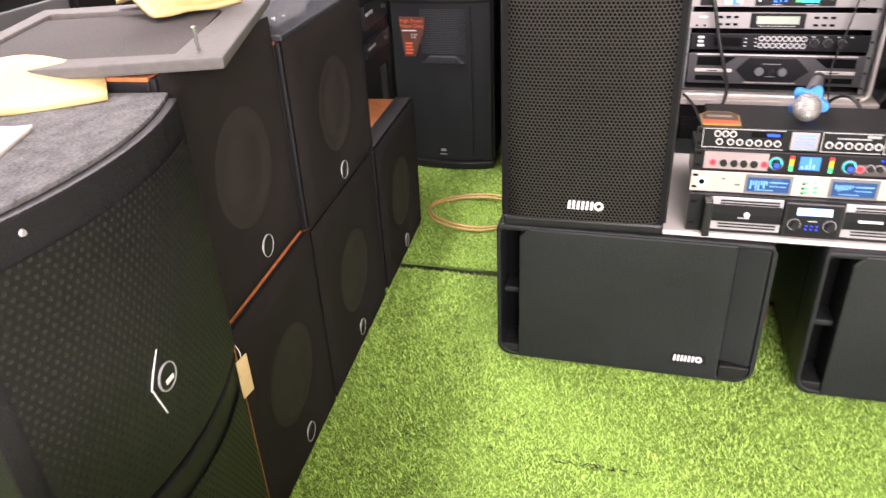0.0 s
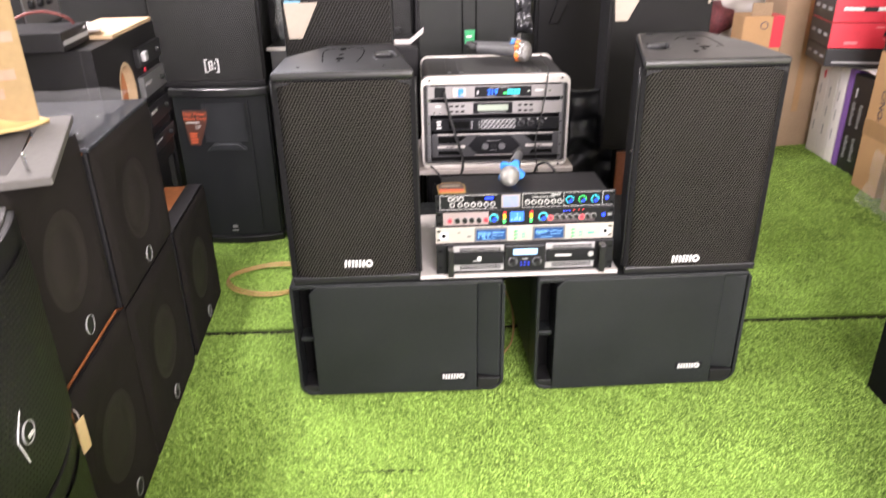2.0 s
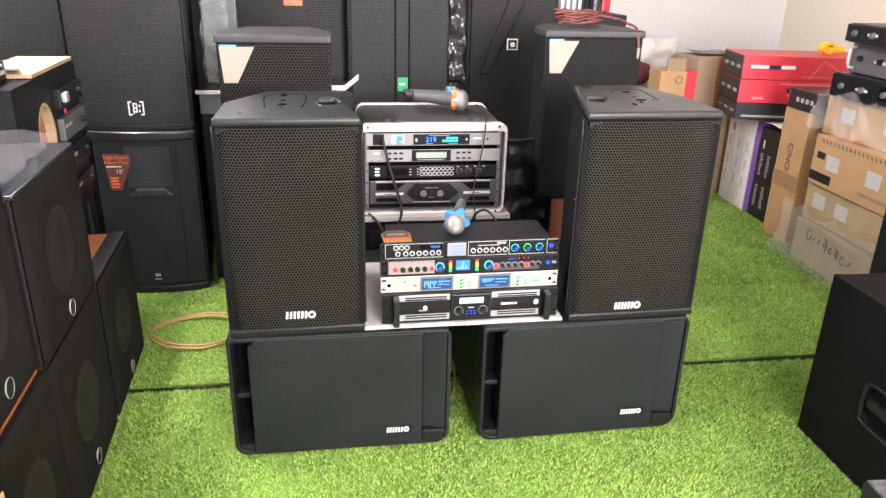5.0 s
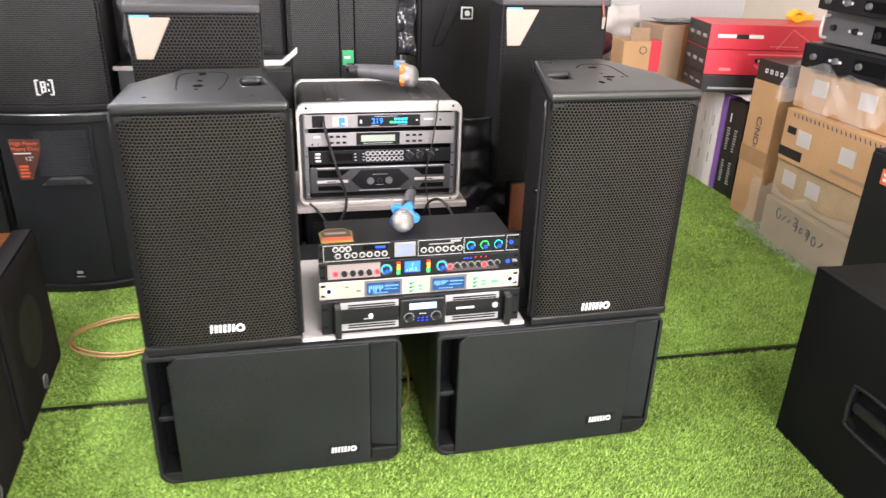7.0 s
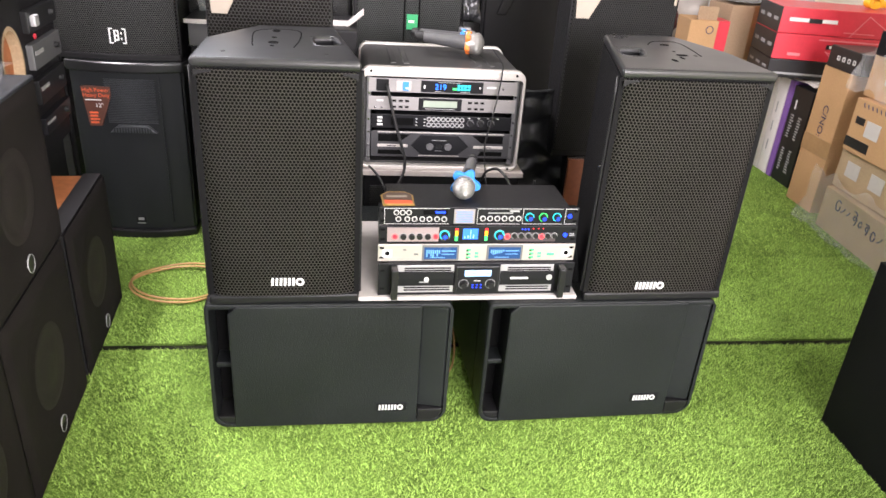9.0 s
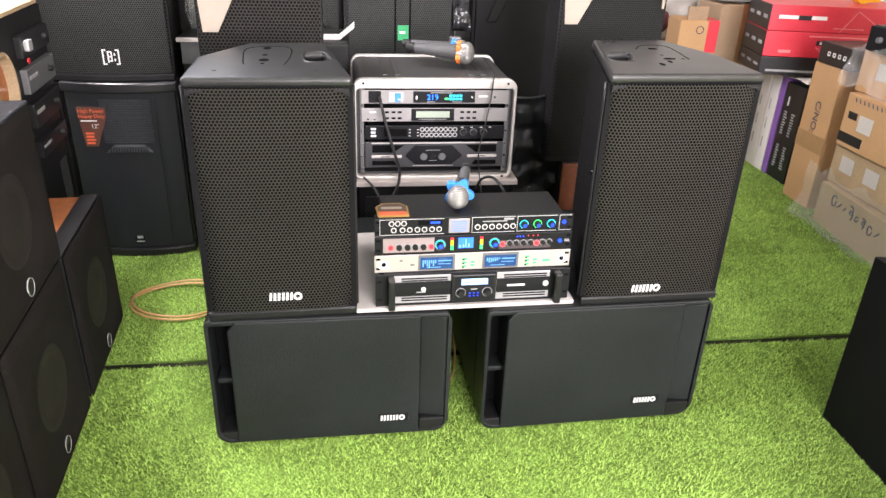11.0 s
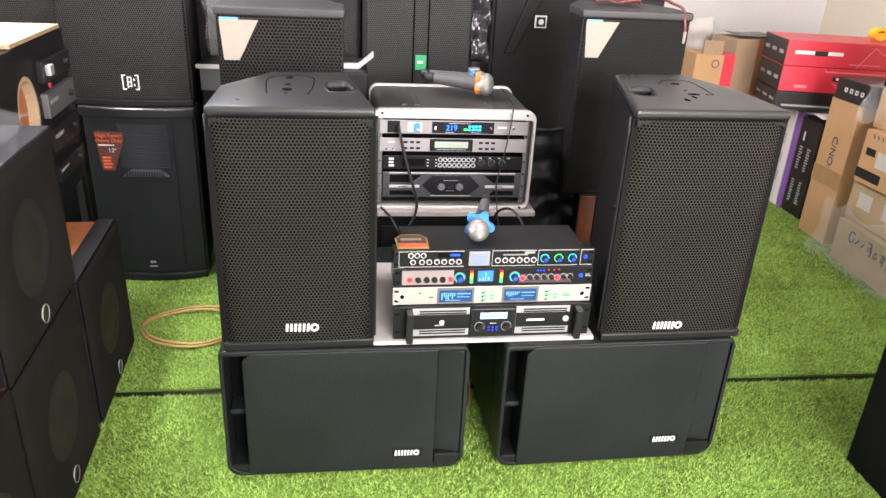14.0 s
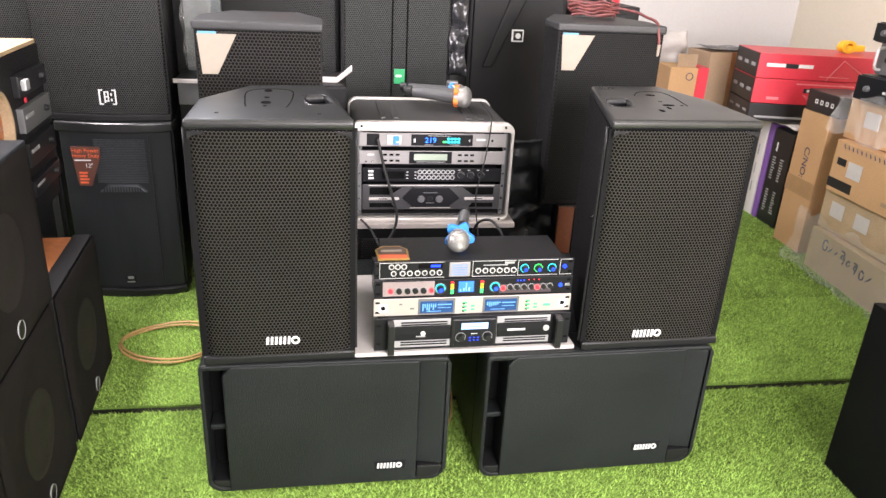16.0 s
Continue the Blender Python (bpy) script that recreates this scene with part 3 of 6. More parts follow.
def subwoofer(at, turn, w, h, d, mz, label):
    """Cabinet with a proud flat front, a braced slot port down one end and a stepped panel at the other."""
    t = thing("subwoofer", at, turn, label, "subwoofer", "display subwoofers")
    part("body", bm_front(rounded(0.0, w, 0.0, h, 0.012, 0.032), 0.1002, d, 0.003), SUB_PAINT, t)
    part("front_rim", bm_front(rounded(0.0, w, 0.0, h, 0.014, 0.034), 0.0, 0.1, 0.005, rounded(0.010, w - 0.0015, 0.012, h - 0.014, 0.006, 0.030)), SUB_PAINT, t)
    # back of the recess and port coloured near-black for their shade
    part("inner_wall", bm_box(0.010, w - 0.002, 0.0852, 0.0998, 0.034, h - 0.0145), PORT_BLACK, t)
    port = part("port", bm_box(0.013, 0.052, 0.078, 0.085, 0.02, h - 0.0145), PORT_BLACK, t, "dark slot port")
    part("port_brace", bm_box(0.013, 0.052, 0.022, 0.078, h * 0.47, h * 0.51, 0.004), SUB_PAINT, port)
    part("port_sill", bm_prism([(0.013, 0.004), (0.052, 0.002), (0.052, 0.078), (0.013, 0.078)], 0.012, 0.032, 0.004), BLACK_PLASTIC, port)
    part("front_panel", bm_front([(0.052, 0.004), (w - 0.072, 0.004), (w - 0.072, h - 0.004), (0.072, h - 0.004), (0.052, h - 0.026)], -0.004, 0.085, 0.004), SUB_PAINT, t)
    part("end_panel", bm_prism([(w - 0.070, 0.016), (w - 0.010, 0.002), (w - 0.002, 0.010), (w - 0.002, 0.085), (w - 0.070, 0.085)], 0.046, h - 0.0145, 0.003), SUB_PAINT, t)
    part("corner_block", bm_front([(w - 0.070, 0.006), (w - 0.036, 0.006), (w - 0.018, 0.014), (w - 0.008, 0.028), (w - 0.006, 0.044), (w - 0.070, 0.044)], -0.001, 0.085, 0.004), BLACK_PLASTIC, t)
    plate = part("mark_plate", bm_box(w - 0.175, w - 0.098, -0.006, -0.003, mz, mz + 0.024, 0.001), DARK_FACE, t)
    block_mark(plate, w - 0.169, mz + 0.005, -0.006, 0.062, 0.015, WHITE_PRINT)
    for x in (0.05, w - 0.05):
        for y in (0.08, d - 0.05):
            part("rubber_foot", bm_round(0.014, 0.012, 0.006, 12, pose(x, y, 0.003, 90)), RUBBER, t)
    return t


subwoofer((-0.228, 1.490, 0.006), 0.6, 0.572, 0.354, 0.58, 0.044, "black wooden subwoofer lying on the turf under a loudspeaker")
subwoofer((0.432, 1.490, 0.006), 1.8, 0.578, 0.356, 0.60, 0.053, "black wooden subwoofer with a slot port on the turf")


# ---- rack units stacked on the board ----
single("board", bm_box(0, 0.528, 0, 0.43, 0, 0.010, 0.002), WHITE_BOARD, pose(0.121, 1.503, 0.3625, 0, 0, 1.2), "white melamine board bridging the two subwoofers", "board")
RW = 0.4826


def unit_base(name, at, turn, h, d, face, label, chassis=DARK_FACE, cw=0.438):
    t = thing(name, at, turn, label, "rack unit", "stacked rack units")
    t.scale = (0.972, 1, 0.985)
    part("chassis", bm_box((RW - cw) / 2, (RW + cw) / 2, 0.004, d, 0.001, h - 0.001, 0.0015), chassis, t)
    f = part("faceplate", bm_box(0, RW, 0, 0.004, 0.0, h - 0.0008, 0.001), face, t)
    for x in (0.009, RW - 0.009):
        for z in (h * 0.22, h * 0.78):
            part("mounting_slot", bm_box(x - 0.005, x + 0.005, -0.0008, 0.0, z - 0.0025, z + 0.0025), PORT_BLACK, f)
    return t, f


def knobs(parent, xs, z, r, mat, depth=0.010, ring=None, name="knob", rr=1.35):
    for x in xs:
        k = part(name, bm_round(r, r * 0.88, depth, 16, pose(x, 0, z), 0.0008), mat, parent)
        if ring:
            part("knob_ring", bm_ring(r * rr, r * 1.02, 0.0015, 20, pose(x, 0, z)), ring, k)


def plates(parent, name, rows, mat, y=0.0, thick=0.001):
    for x0, x1, z0, z1 in rows:
        part(name, bm_box(x0, x1, y - thick, y, z0, z1), mat, parent)


U = 0.0445
WING_SILVER = material("silver sprayed wing", (0.40, 0.385, 0.405), 0.33, 0.3, 0.1, 8, 300, 0.05)
# power amplifier, two units high
t, f = unit_base("power_amplifier", (0.166, 1.513, 0.3727), 1.6, 0.0855, 0.36, DARK_FACE, "black power amplifier with silver slots and two handles")
for x0, x1 in ((0.044, 0.182), (0.296, 0.43)):
    wing = part("silver_wing", bm_box(x0, x1, -0.002, 0.0, 0.008, 0.081, 0.0008), WING_SILVER, f)
    b = bm_prism([(-0.0018, 0.0255), (-0.0055, 0.028), (-0.0065, 0.046), (-0.0055, 0.062), (-0.0018, 0.0645)], x0 + 0.001, x1 - 0.001, 0.0)
    bmesh.ops.transform(b, matrix=Matrix(((0, 0, 1, 0), (1, 0, 0, 0), (0, 1, 0, 0), (0, 0, 0, 1))), verts=b.verts)
    part("wing_bulge", b, DARK_FACE, wing, "glossy black curved wing")
    for z in (0.0675, 0.0735, 0.0150, 0.0215):
        part("cooling_slot", bm_box(x0 + 0.018, x1 - 0.008, -0.0032, -0.0018, z - 0.0015, z + 0.0015), PORT_BLACK, wing)
c = part("centre_panel", bm_box(0.184, 0.294, -0.009, 0.0, 0.006, 0.081, 0.003), BLACK_PLASTIC, f)
part("centre_inset", bm_box(0.19, 0.288, -0.0098, -0.008, 0.010, 0.077), DARK_FACE, c)
plates(c, "display", [(0.207, 0.272, 0.055, 0.071)], LCD_PALE, -0.0098)
plates(c, "display_line", [(0.209, 0.270, 0.0615, 0.0625)], LCD_BLUE, -0.0108)
for x in (0.206, 0.272):
    k = part("knob", bm_round(0.0085, 0.0075, 0.012, 18, pose(x, -0.009, 0.034), 0.001), BLACK_PLASTIC, c)
    part("scale_ring", bm_ring(0.0125, 0.0115, 0.0008, 20, pose(x, -0.0098, 0.034)), GREY_PRINT, k)
for x in (0.229, 0.239, 0.249):
    plates(c, "status_led", [(x - 0.0018, x + 0.0018, 0.031, 0.0328), (x - 0.0018, x + 0.0018, 0.0235, 0.0253)], LED_BLUE, -0.0098)
plates(c, "status_print", [(0.231, 0.247, 0.042, 0.0432)], WHITE_PRINT, -0.0098)
part("emblem", bm_round(0.006, 0.006, 0.002, 8, pose(0.115, -0.0062, 0.046)), WHITE_PRINT, f)
bars(f, 0.098, 0.036, -0.0060, 0.034, 0.005, 1, GREY_PRINT, random.Random(1))
bars(f, 0.322, 0.043, -0.0062, 0.052, 0.009, 1, WHITE_PRINT, random.Random(5), "model_print")
part("round_badge", bm_round(0.008, 0.007, 0.002, 18, pose(0.420, -0.0060, 0.048)), SILVER, f)
for x in (0.037, 0.447):
    hb = bm_box(x - 0.0080, x + 0.0080, -0.029, -0.020, 0.002, 0.081, 0.003)
    for z in (0.002, 0.072):
        hb = bm_box(x - 0.0080, x + 0.0080, -0.022, 0.0, z, z + 0.009, 0.002, bm=hb)
    part("handle", hb, BLACK_PLASTIC, t, "flat black rack handle")
# champagne processor with two blue screens
t, f = unit_base("crossover_processor", (0.164, 1.524, 0.4572), 1.6, U, 0.20, CREAM_FACE, "champagne coloured processor with two dim blue screens")
for x in (0.105, 0.262):
    s = part("screen_frame", bm_box(x, x + 0.089, -0.0015, 0, 0.002, 0.0425), GREY_FACE, f)
    plates(s, "screen", [(x + 0.005, x + 0.084, 0.006, 0.0365)], LCD_DARK, -0.0015)
    rnd = random.Random(int(x * 1000))
    for k in range(7):
        hh = rnd.uniform(0.004, 0.02)
        plates(s, "screen_bar", [(x + 0.010 + k * 0.005, x + 0.013 + k * 0.005, 0.030 - hh, 0.030)], LCD_LINE, -0.0025, 0.0003)
    plates(s, "screen_line", [(x + 0.047, x + 0.08, 0.026, 0.0285), (x + 0.047, x + 0.078, 0.018, 0.0195), (x + 0.02, x + 0.055, 0.0095, 0.011)], LCD_LINE, -0.0025, 0.0003)
for x in (0.218, 0.374):
    for z in (0.009, 0.019, 0.029):
        plates(f, "lit_key", [(x - 0.005, x + 0.005, z - 0.0025, z + 0.0025)], LED_GREEN)
        plates(f, "key", [(x - 0.006, x - 0.0005, z - 0.003, z + 0.0005)], DARK_FACE, -0.001)
    for z in (0.011, 0.020):
        plates(f, "lit_key", [(x + 0.015, x + 0.024, z - 0.0025, z + 0.0025)], LED_GREEN)
part("power_key", bm_box(0.413, 0.431, -0.002, 0, 0.0145, 0.0205, 0.0008), LED_GREEN, f)
for x in (0.022, 0.461):
    plates(f, "socket_plate", [(x - 0.011, x + 0.011, 0.011, 0.030)], WHITE_PRINT)
    part("socket", bm_round(0.006, 0.005, 0.002, 8, pose(x, -0.001, 0.021)), PORT_BLACK, f)
plates(f, "small_key", [(0.086, 0.096, 0.016, 0.020), (0.06, 0.067, 0.028, 0.031)], GREY_FACE)
# effects mixer with the lit rings
t, f = unit_base("effects_mixer", (0.165, 1.530, 0.5012), 1.6, U, 0.16, DARK_FACE, "effects mixer with glowing rings and red lit keys")
part("left_panel", bm_prism([(0.02, -0.0012), (0.142, -0.0012), (0.142, 0.0), (0.02, 0.0)], 0.004, 0.040), PINK_FACE, f)
part("right_panel", bm_prism([(0.30, -0.0012), (0.43, -0.0012), (0.43, 0.0), (0.30, 0.0)], 0.004, 0.026), material("purple black panel", (0.075, 0.055, 0.065), 0.35, 0.1, 0.1, 8, 300, 0.05), f)
knobs(f, (0.058, 0.078, 0.0965, 0.116), 0.017, 0.0076, BLACK_PLASTIC, 0.007, GREY_PRINT, "knob", 1.18)
knobs(f, (0.326, 0.343, 0.361, 0.379, 0.409, 0.426), 0.019, 0.0066, BLACK_PLASTIC, 0.007, GREY_PRINT, "knob", 1.22)
for x in (0.038, 0.135, 0.309, 0.394):
    part("lit_key", bm_round(0.0052, 0.005, 0.003, 14, pose(x, -0.001, 0.017)), LED_RED, f)
    # emissive ring drawn as the halo of light round the key
    part("key_glow", bm_ring(0.0078, 0.0055, 0.0008, 16, pose(x, -0.001, 0.017)), material("red key halo", (0.6, 0.12, 0.12), 0.4, glow=0.5), f)
for x in (0.156, 0.289):
    k = part("main_knob", bm_round(0.0095, 0.0085, 0.012, 20, pose(x, -0.001, 0.021), 0.001), BLACK_PLASTIC, f)
    part("lit_ring", bm_ring(0.0142, 0.0126, 0.0012, 24, pose(x, -0.001, 0.021)), GREY_FACE, k)
    part("lit_spot", bm_ring(0.0118, 0.0098, 0.0012, 24, pose(x, -0.001, 0.021)), LED_CYAN, k)
    part("knob_lens", bm_round(0.0052, 0.0048, 0.0008, 14, pose(x, -0.013, 0.021)), LED_BLUE, k)
for x in (0.185, 0.257):
    for k, mt in enumerate((LED_GREEN, LED_GREEN, LED_AMBER, LED_AMBER, LED_RED)):
        plates(f, "level_segment", [(x - 0.0035, x + 0.0035, 0.006 + k * 0.0065, 0.0115 + k * 0.0065)], mt)
scr = part("screen", bm_box(0.200, 0.237, -0.0015, 0, 0.010, 0.037), LCD_BLUE, f, "lit blue screen")
plates(scr, "screen_trace", [(0.204, 0.206, 0.013, 0.018), (0.212, 0.214, 0.013, 0.02), (0.218, 0.2192, 0.013, 0.034), (0.225, 0.227, 0.013, 0.022)], LCD_PALE, -0.0015, 0.0004)
part("power_led", bm_round(0.005, 0.005, 0.002, 14, pose(0.453, 0, 0.021)), LED_BLUE, f)
bars(f, 0.464, 0.018, 0, 0.016, 0.008, 2, GREY_PRINT, random.Random(3))
for x in (0.345, 0.352, 0.36):
    plates(f, "small_led", [(x - 0.0015, x + 0.0015, 0.034, 0.037)], LED_BLUE)
for x in (0.372, 0.385, 0.397):
    plates(f, "small_led", [(x - 0.0012, x + 0.0012, 0.036, 0.038)], LED_RED)
# karaoke preamplifier on top
t, f = unit_base("preamplifier", (0.165, 1.535, 0.5452), 1.6, U, 0.145, DARK_FACE, "black preamplifier with chrome rimmed knobs on top", BLACK_PAINT)
for x0, x1 in ((0.012, 0.165), (0.232, 0.338), (0.343, 0.442), (0.448, 0.478)):
    for z in (0.0025, 0.041):
        plates(f, "chrome_line", [(x0, x1, z - 0.0005, z + 0.0005)], RING)
    plates(f, "chrome_line", [(x0, x0 + 0.0010, 0.003, 0.041)], RING)
knobs(f, (0.040, 0.0545, 0.069), 0.031, 0.0045, BLACK_PLASTIC, 0.004, RING, "knob", 1.5)
knobs(f, (0.045, 0.066, 0.083, 0.101, 0.118, 0.136, 0.153), 0.0145, 0.0045, BLACK_PLASTIC, 0.004, RING, "knob", 1.5)
knobs(f, (0.246, 0.2635, 0.281, 0.2985, 0.316, 0.333), 0.0165, 0.0047, BLACK_PLASTIC, 0.004, RING, "knob", 1.5)
plates(f, "strip_label", [(0.258, 0.318, 0.029, 0.0315), (0.31, 0.334, 0.033, 0.038)], GREY_PRINT)
d = part("small_display", bm_box(0.103, 0.160, -0.0012, 0, 0.026, 0.037), PORT_BLACK, f)
plates(d, "lit_text", [(0.132, 0.155, 0.029, 0.0345)], LED_BLUE, -0.0012, 0.0005)
v = part("vent_panel", bm_box(0.176, 0.226, -0.003, 0, 0.004, 0.040, 0.001), RACK_SILVER, f, "silver panel with blue lit slots")
for k in range(5):
    plates(v, "vent_slot", [(0.182, 0.220, 0.009 + k * 0.006, 0.0105 + k * 0.006)], LCD_BLUE, -0.003, 0.0006)
for k, x in enumerate((0.360, 0.394, 0.428)):
    kk = part("lit_knob", bm_round(0.0085, 0.0075, 0.011, 18, pose(x, 0, 0.020), 0.0008), BLACK_PLASTIC, f)
    part("lit_ring", bm_ring(0.0106, 0.0094, 0.0015, 20, pose(x, 0, 0.020)), LED_CYAN if k != 1 else LED_GREEN, kk)
    part("knob_lens", bm_ring(0.0042, 0.002, 0.0008, 12, pose(x, -0.011, 0.020)), LED_BLUE, kk)
part("power_led", bm_ring(0.005, 0.002, 0.002, 14, pose(0.460, 0, 0.023)), LED_BLUE, f)
# paper badge lying on the preamplifier
s = thing("badge_sticker", (0.208, 1.583, 0.5892), 2, "small gold and red badge sticker on the preamplifier", "sticker")
s.scale = (1.05, 1.8, 1.0)
part("backing", bm_prism([(-0.034, -0.022), (0.034, -0.022), (0.036, 0.01), (0.02, 0.022), (-0.02, 0.022), (-0.036, 0.01)], 0, 0.002), material("gold foil print", (0.40, 0.25, 0.06), 0.35, 0.3, 0.15, 8, 60, 0.05), s)
part("red_field", bm_prism([(-0.03, -0.018), (0.03, -0.018), (0.03, -0.006), (-0.03, -0.002)], 0.002, 0.0026), ORANGE_PRINT, s)
part("dark_field", bm_prism([(-0.031, -0.006), (0.031, -0.008), (0.032, 0.009), (0.018, 0.018), (-0.018, 0.018), (-0.032, 0.009)], 0.0027, 0.0032), material("dark brown print", (0.085, 0.045, 0.028), 0.4, 0, 0.2, 8, 60, 0.05), s)
part("pale_bar", bm_box(-0.024, 0.022, 0.001, 0.0075, 0.0032, 0.0036), STICKER, s)


def microphone(at, turn, tilt, ring, rr, label):
    """Hand microphone: tapered handle, collar, mesh ball and a six-lobed ring."""
    t = thing("microphone", at, turn, label, "microphone", "microphones")
    tl = pose(0, 0, 0, tilt, 0, 0)
    part("handle", bm_round(0.0185, 0.0125, 0.155, 20, tl @ pose(0, 0.03, 0, 0, 0, 180), 0.003), GUNMETAL, t)
    part("battery_cap", bm_round(0.0135, 0.011, 0.03, 18, tl @ pose(0, 0.185, 0, 0, 0, 180), 0.003), RUBBER, t)
    part("display_window", bm_box(-0.007, 0.007, 0.055, 0.085, 0.0145, 0.0175, 0.001), DARK_FACE, t)
    part("grille_ball", bm_ball(0.0265, tl @ pose(0, -0.006, 0)), MESH_SILVER, t, "silver wire mesh head")
    part("mesh_collar", bm_round(0.0262, 0.019, 0.028, 22, tl @ pose(0, 0.004, 0, 0, 0, 180)), MESH_SILVER, t)
    n = 48
    poly = []
    for i in range(n):
        a = 2 * math.pi * i / n
        r = rr + 0.2 * rr * math.cos(5 * a + 0.6)
        poly.append((r * math.cos(a), r * math.sin(a)))
    b = bm_prism(poly, 0, 0.016, 0.002)
    bmesh.ops.transform(b, matrix=tl @ pose(0, 0.032, 0, 90, 0, 0), verts=b.verts)
    part("roll_ring", b, ring, t)
    return t


microphone((0.362, 1.588, 0.6190), -14, 0, BLUE_RUBBER, 0.031, "black microphone with blue ring lying on the preamplifier")


# ---- rack case behind ----
SHELL = material("grey black moulded shell", (0.042, 0.041, 0.040), 0.45, 0, 0.2, 5, 300, 0.2)


def rack_case():
    t = thing("rack_case", (0.128, 2.155, 0.454), 0.6, "black portable rack case with aluminium front frame", "rack case")
    t.scale = (0.97, 1, 0.965)
    w, h, d = 0.505, 0.322, 0.36
    for name, y0, y1, m in (("front_frame", -0.012, 0.018, ALU), ("rear_frame", d - 0.015, d + 0.012, ALU)):
        b = bm_prism(rounded(0, w, 0, h, 0.028), -y1, -y0, 0.003, 2, rounded(0.008, w - 0.008, 0.012, h - 0.028, 0.012))
        bmesh.ops.transform(b, matrix=pose(0, 0, 0, 90, 0, 0), verts=b.verts)
        part(name, b, m, t)
    shell = bm_prism(rounded(0.006, w - 0.006, 0.004, h - 0.004, 0.026), -(d - 0.016), -0.0182, 0.0, 2, rounded(0.018, w - 0.018, 0.018, h - 0.02, 0.012))
    bmesh.ops.transform(shell, matrix=pose(0, 0, 0, 90, 0, 0), verts=shell.verts)
    part("shell", shell, SHELL, t, "black moulded plastic shell")
    for x in (0.1, 0.14, 0.37, 0.41):
        part("shell_rib", bm_box(x - 0.009, x + 0.009, 0.06, d - 0.05, h - 0.010, h - 0.0005, 0.003), SHELL, t)
    part("back_panel", bm_box(0.02, w - 0.02, d - 0.05, d - 0.04, 0.02, h - 0.02), PORT_BLACK, t)
    for x in (0.019, w - 0.031):
        rail = part("rack_rail", bm_box(x, x + 0.012, 0.002, 0.006, 0.02, h - 0.03), GREY_FACE, t)
        for k in range(7):
            part("rail_screw", bm_round(0.0035, 0.003, 0.003, 10, pose(x + 0.006, 0.002, 0.035 + k * 0.041)), CHROME, rail)
    for x, z in ((0.03, h - 0.012), (w - 0.03, h - 0.012), (0.03, 0.008), (w - 0.03, 0.008)):
        part("frame_screw", bm_round(0.004, 0.0035, 0.003, 10, pose(x, -0.012, z)), PORT_BLACK, t)
    return t


rack_case()


AMP_GREY = material("dark grey amplifier face", (0.060, 0.059, 0.062), 0.35, 0.2, 0.15, 8, 300, 0.05)


def rack_unit(name, z, h, face, label, inset=0.024, w=0.457):
    t = thing(name, (0.128 + 0.97 * inset, 2.150, 0.454 + 0.965 * z), 0.6, label, "rack unit", "units in the rack case")
    t.scale = (0.97, 1, 0.965)
    part("chassis", bm_box(0.012, w - 0.012, 0.004, 0.26, 0.002, h - 0.002), DARK_FACE, t)
    return t, part("faceplate", bm_box(0, w, 0, 0.004, 0, h, 0.001), face, t)


t, f = rack_unit("power_sequencer", 0.246, 0.042, RACK_SILVER, "grey power sequencer with blue digits and a breaker")
part("mains_socket", bm_box(0.022, 0.06, -0.002, 0, 0.003, 0.040, 0.001), DARK_FACE, f)
br = part("breaker", bm_box(0.083, 0.128, -0.004, 0, 0.006, 0.036, 0.001), PAPER, f)
part("breaker_switch", bm_box(0.102, 0.120, -0.009, -0.004, 0.008, 0.034, 0.001), BLUE_RUBBER, br)
part("switch_notch", bm_box(0.110, 0.121, -0.0095, -0.0085, 0.013, 0.018), PAPER, br)
d = part("display", bm_box(0.158, 0.350, -0.002, 0, 0.003, 0.039, 0.001), DARK_FACE, f)
words("219", 0.024, DIGIT_BLUE, d, pose(0.218, -0.0028, 0.020, 90), "digits")
plates(d, "unit_mark", [(0.256, 0.268, 0.013, 0.019)], LED_GREEN, -0.002, 0.0004)
for k in range(4):
    for z in (0.012, 0.022):
        plates(d, "channel_light", [(0.270 + k * 0.0105, 0.278 + k * 0.0105, z, z + 0.007)], LED_CYAN, -0.002, 0.0004)
plates(d, "print_line", [(0.21, 0.28, 0.034, 0.035), (0.20, 0.225, 0.006, 0.007), (0.28, 0.31, 0.006, 0.007), (0.166, 0.171, 0.014, 0.025)], WHITE_PRINT, -0.002, 0.0004)
bars(f, 0.362, 0.018, 0, 0.03, 0.011, 1, WHITE_PRINT, random.Random(2))
knobs(f, (0.412, 0.340), 0.021, 0.004, CHROME, 0.003)
t, f = rack_unit("equalizer", 0.190, 0.042, RACK_SILVER, "grey equalizer with a pale green display")
part("right_face", bm_box(0.285, 0.447, -0.0012, 0, 0.002, 0.040), RACK_SILVER, f)
d = part("display_frame", bm_box(0.153, 0.287, -0.002, 0, 0.002, 0.041, 0.001), DARK_FACE, f)
plates(d, "display", [(0.168, 0.272, 0.013, 0.033)], LCD_GREEN, -0.002)
plates(d, "display_edge", [(0.175, 0.265, 0.007, 0.008)], WHITE_PRINT, -0.002, 0.0004)
for x in (0.078, 0.098, 0.117, 0.312, 0.332, 0.351):
    for z in (0.011, 0.030):
        plates(f, "key", [(x - 0.006, x + 0.006, z - 0.003, z + 0.003)], PORT_BLACK, -0.0012)
bars(f, 0.025, 0.026, 0, 0.02, 0.008, 1, WHITE_PRINT, random.Random(2))
plates(f, "print_line", [(0.068, 0.128, 0.0195, 0.021)], GREY_PRINT)
knobs(f, (0.02, 0.04), 0.008, 0.003, CHROME, 0.003)
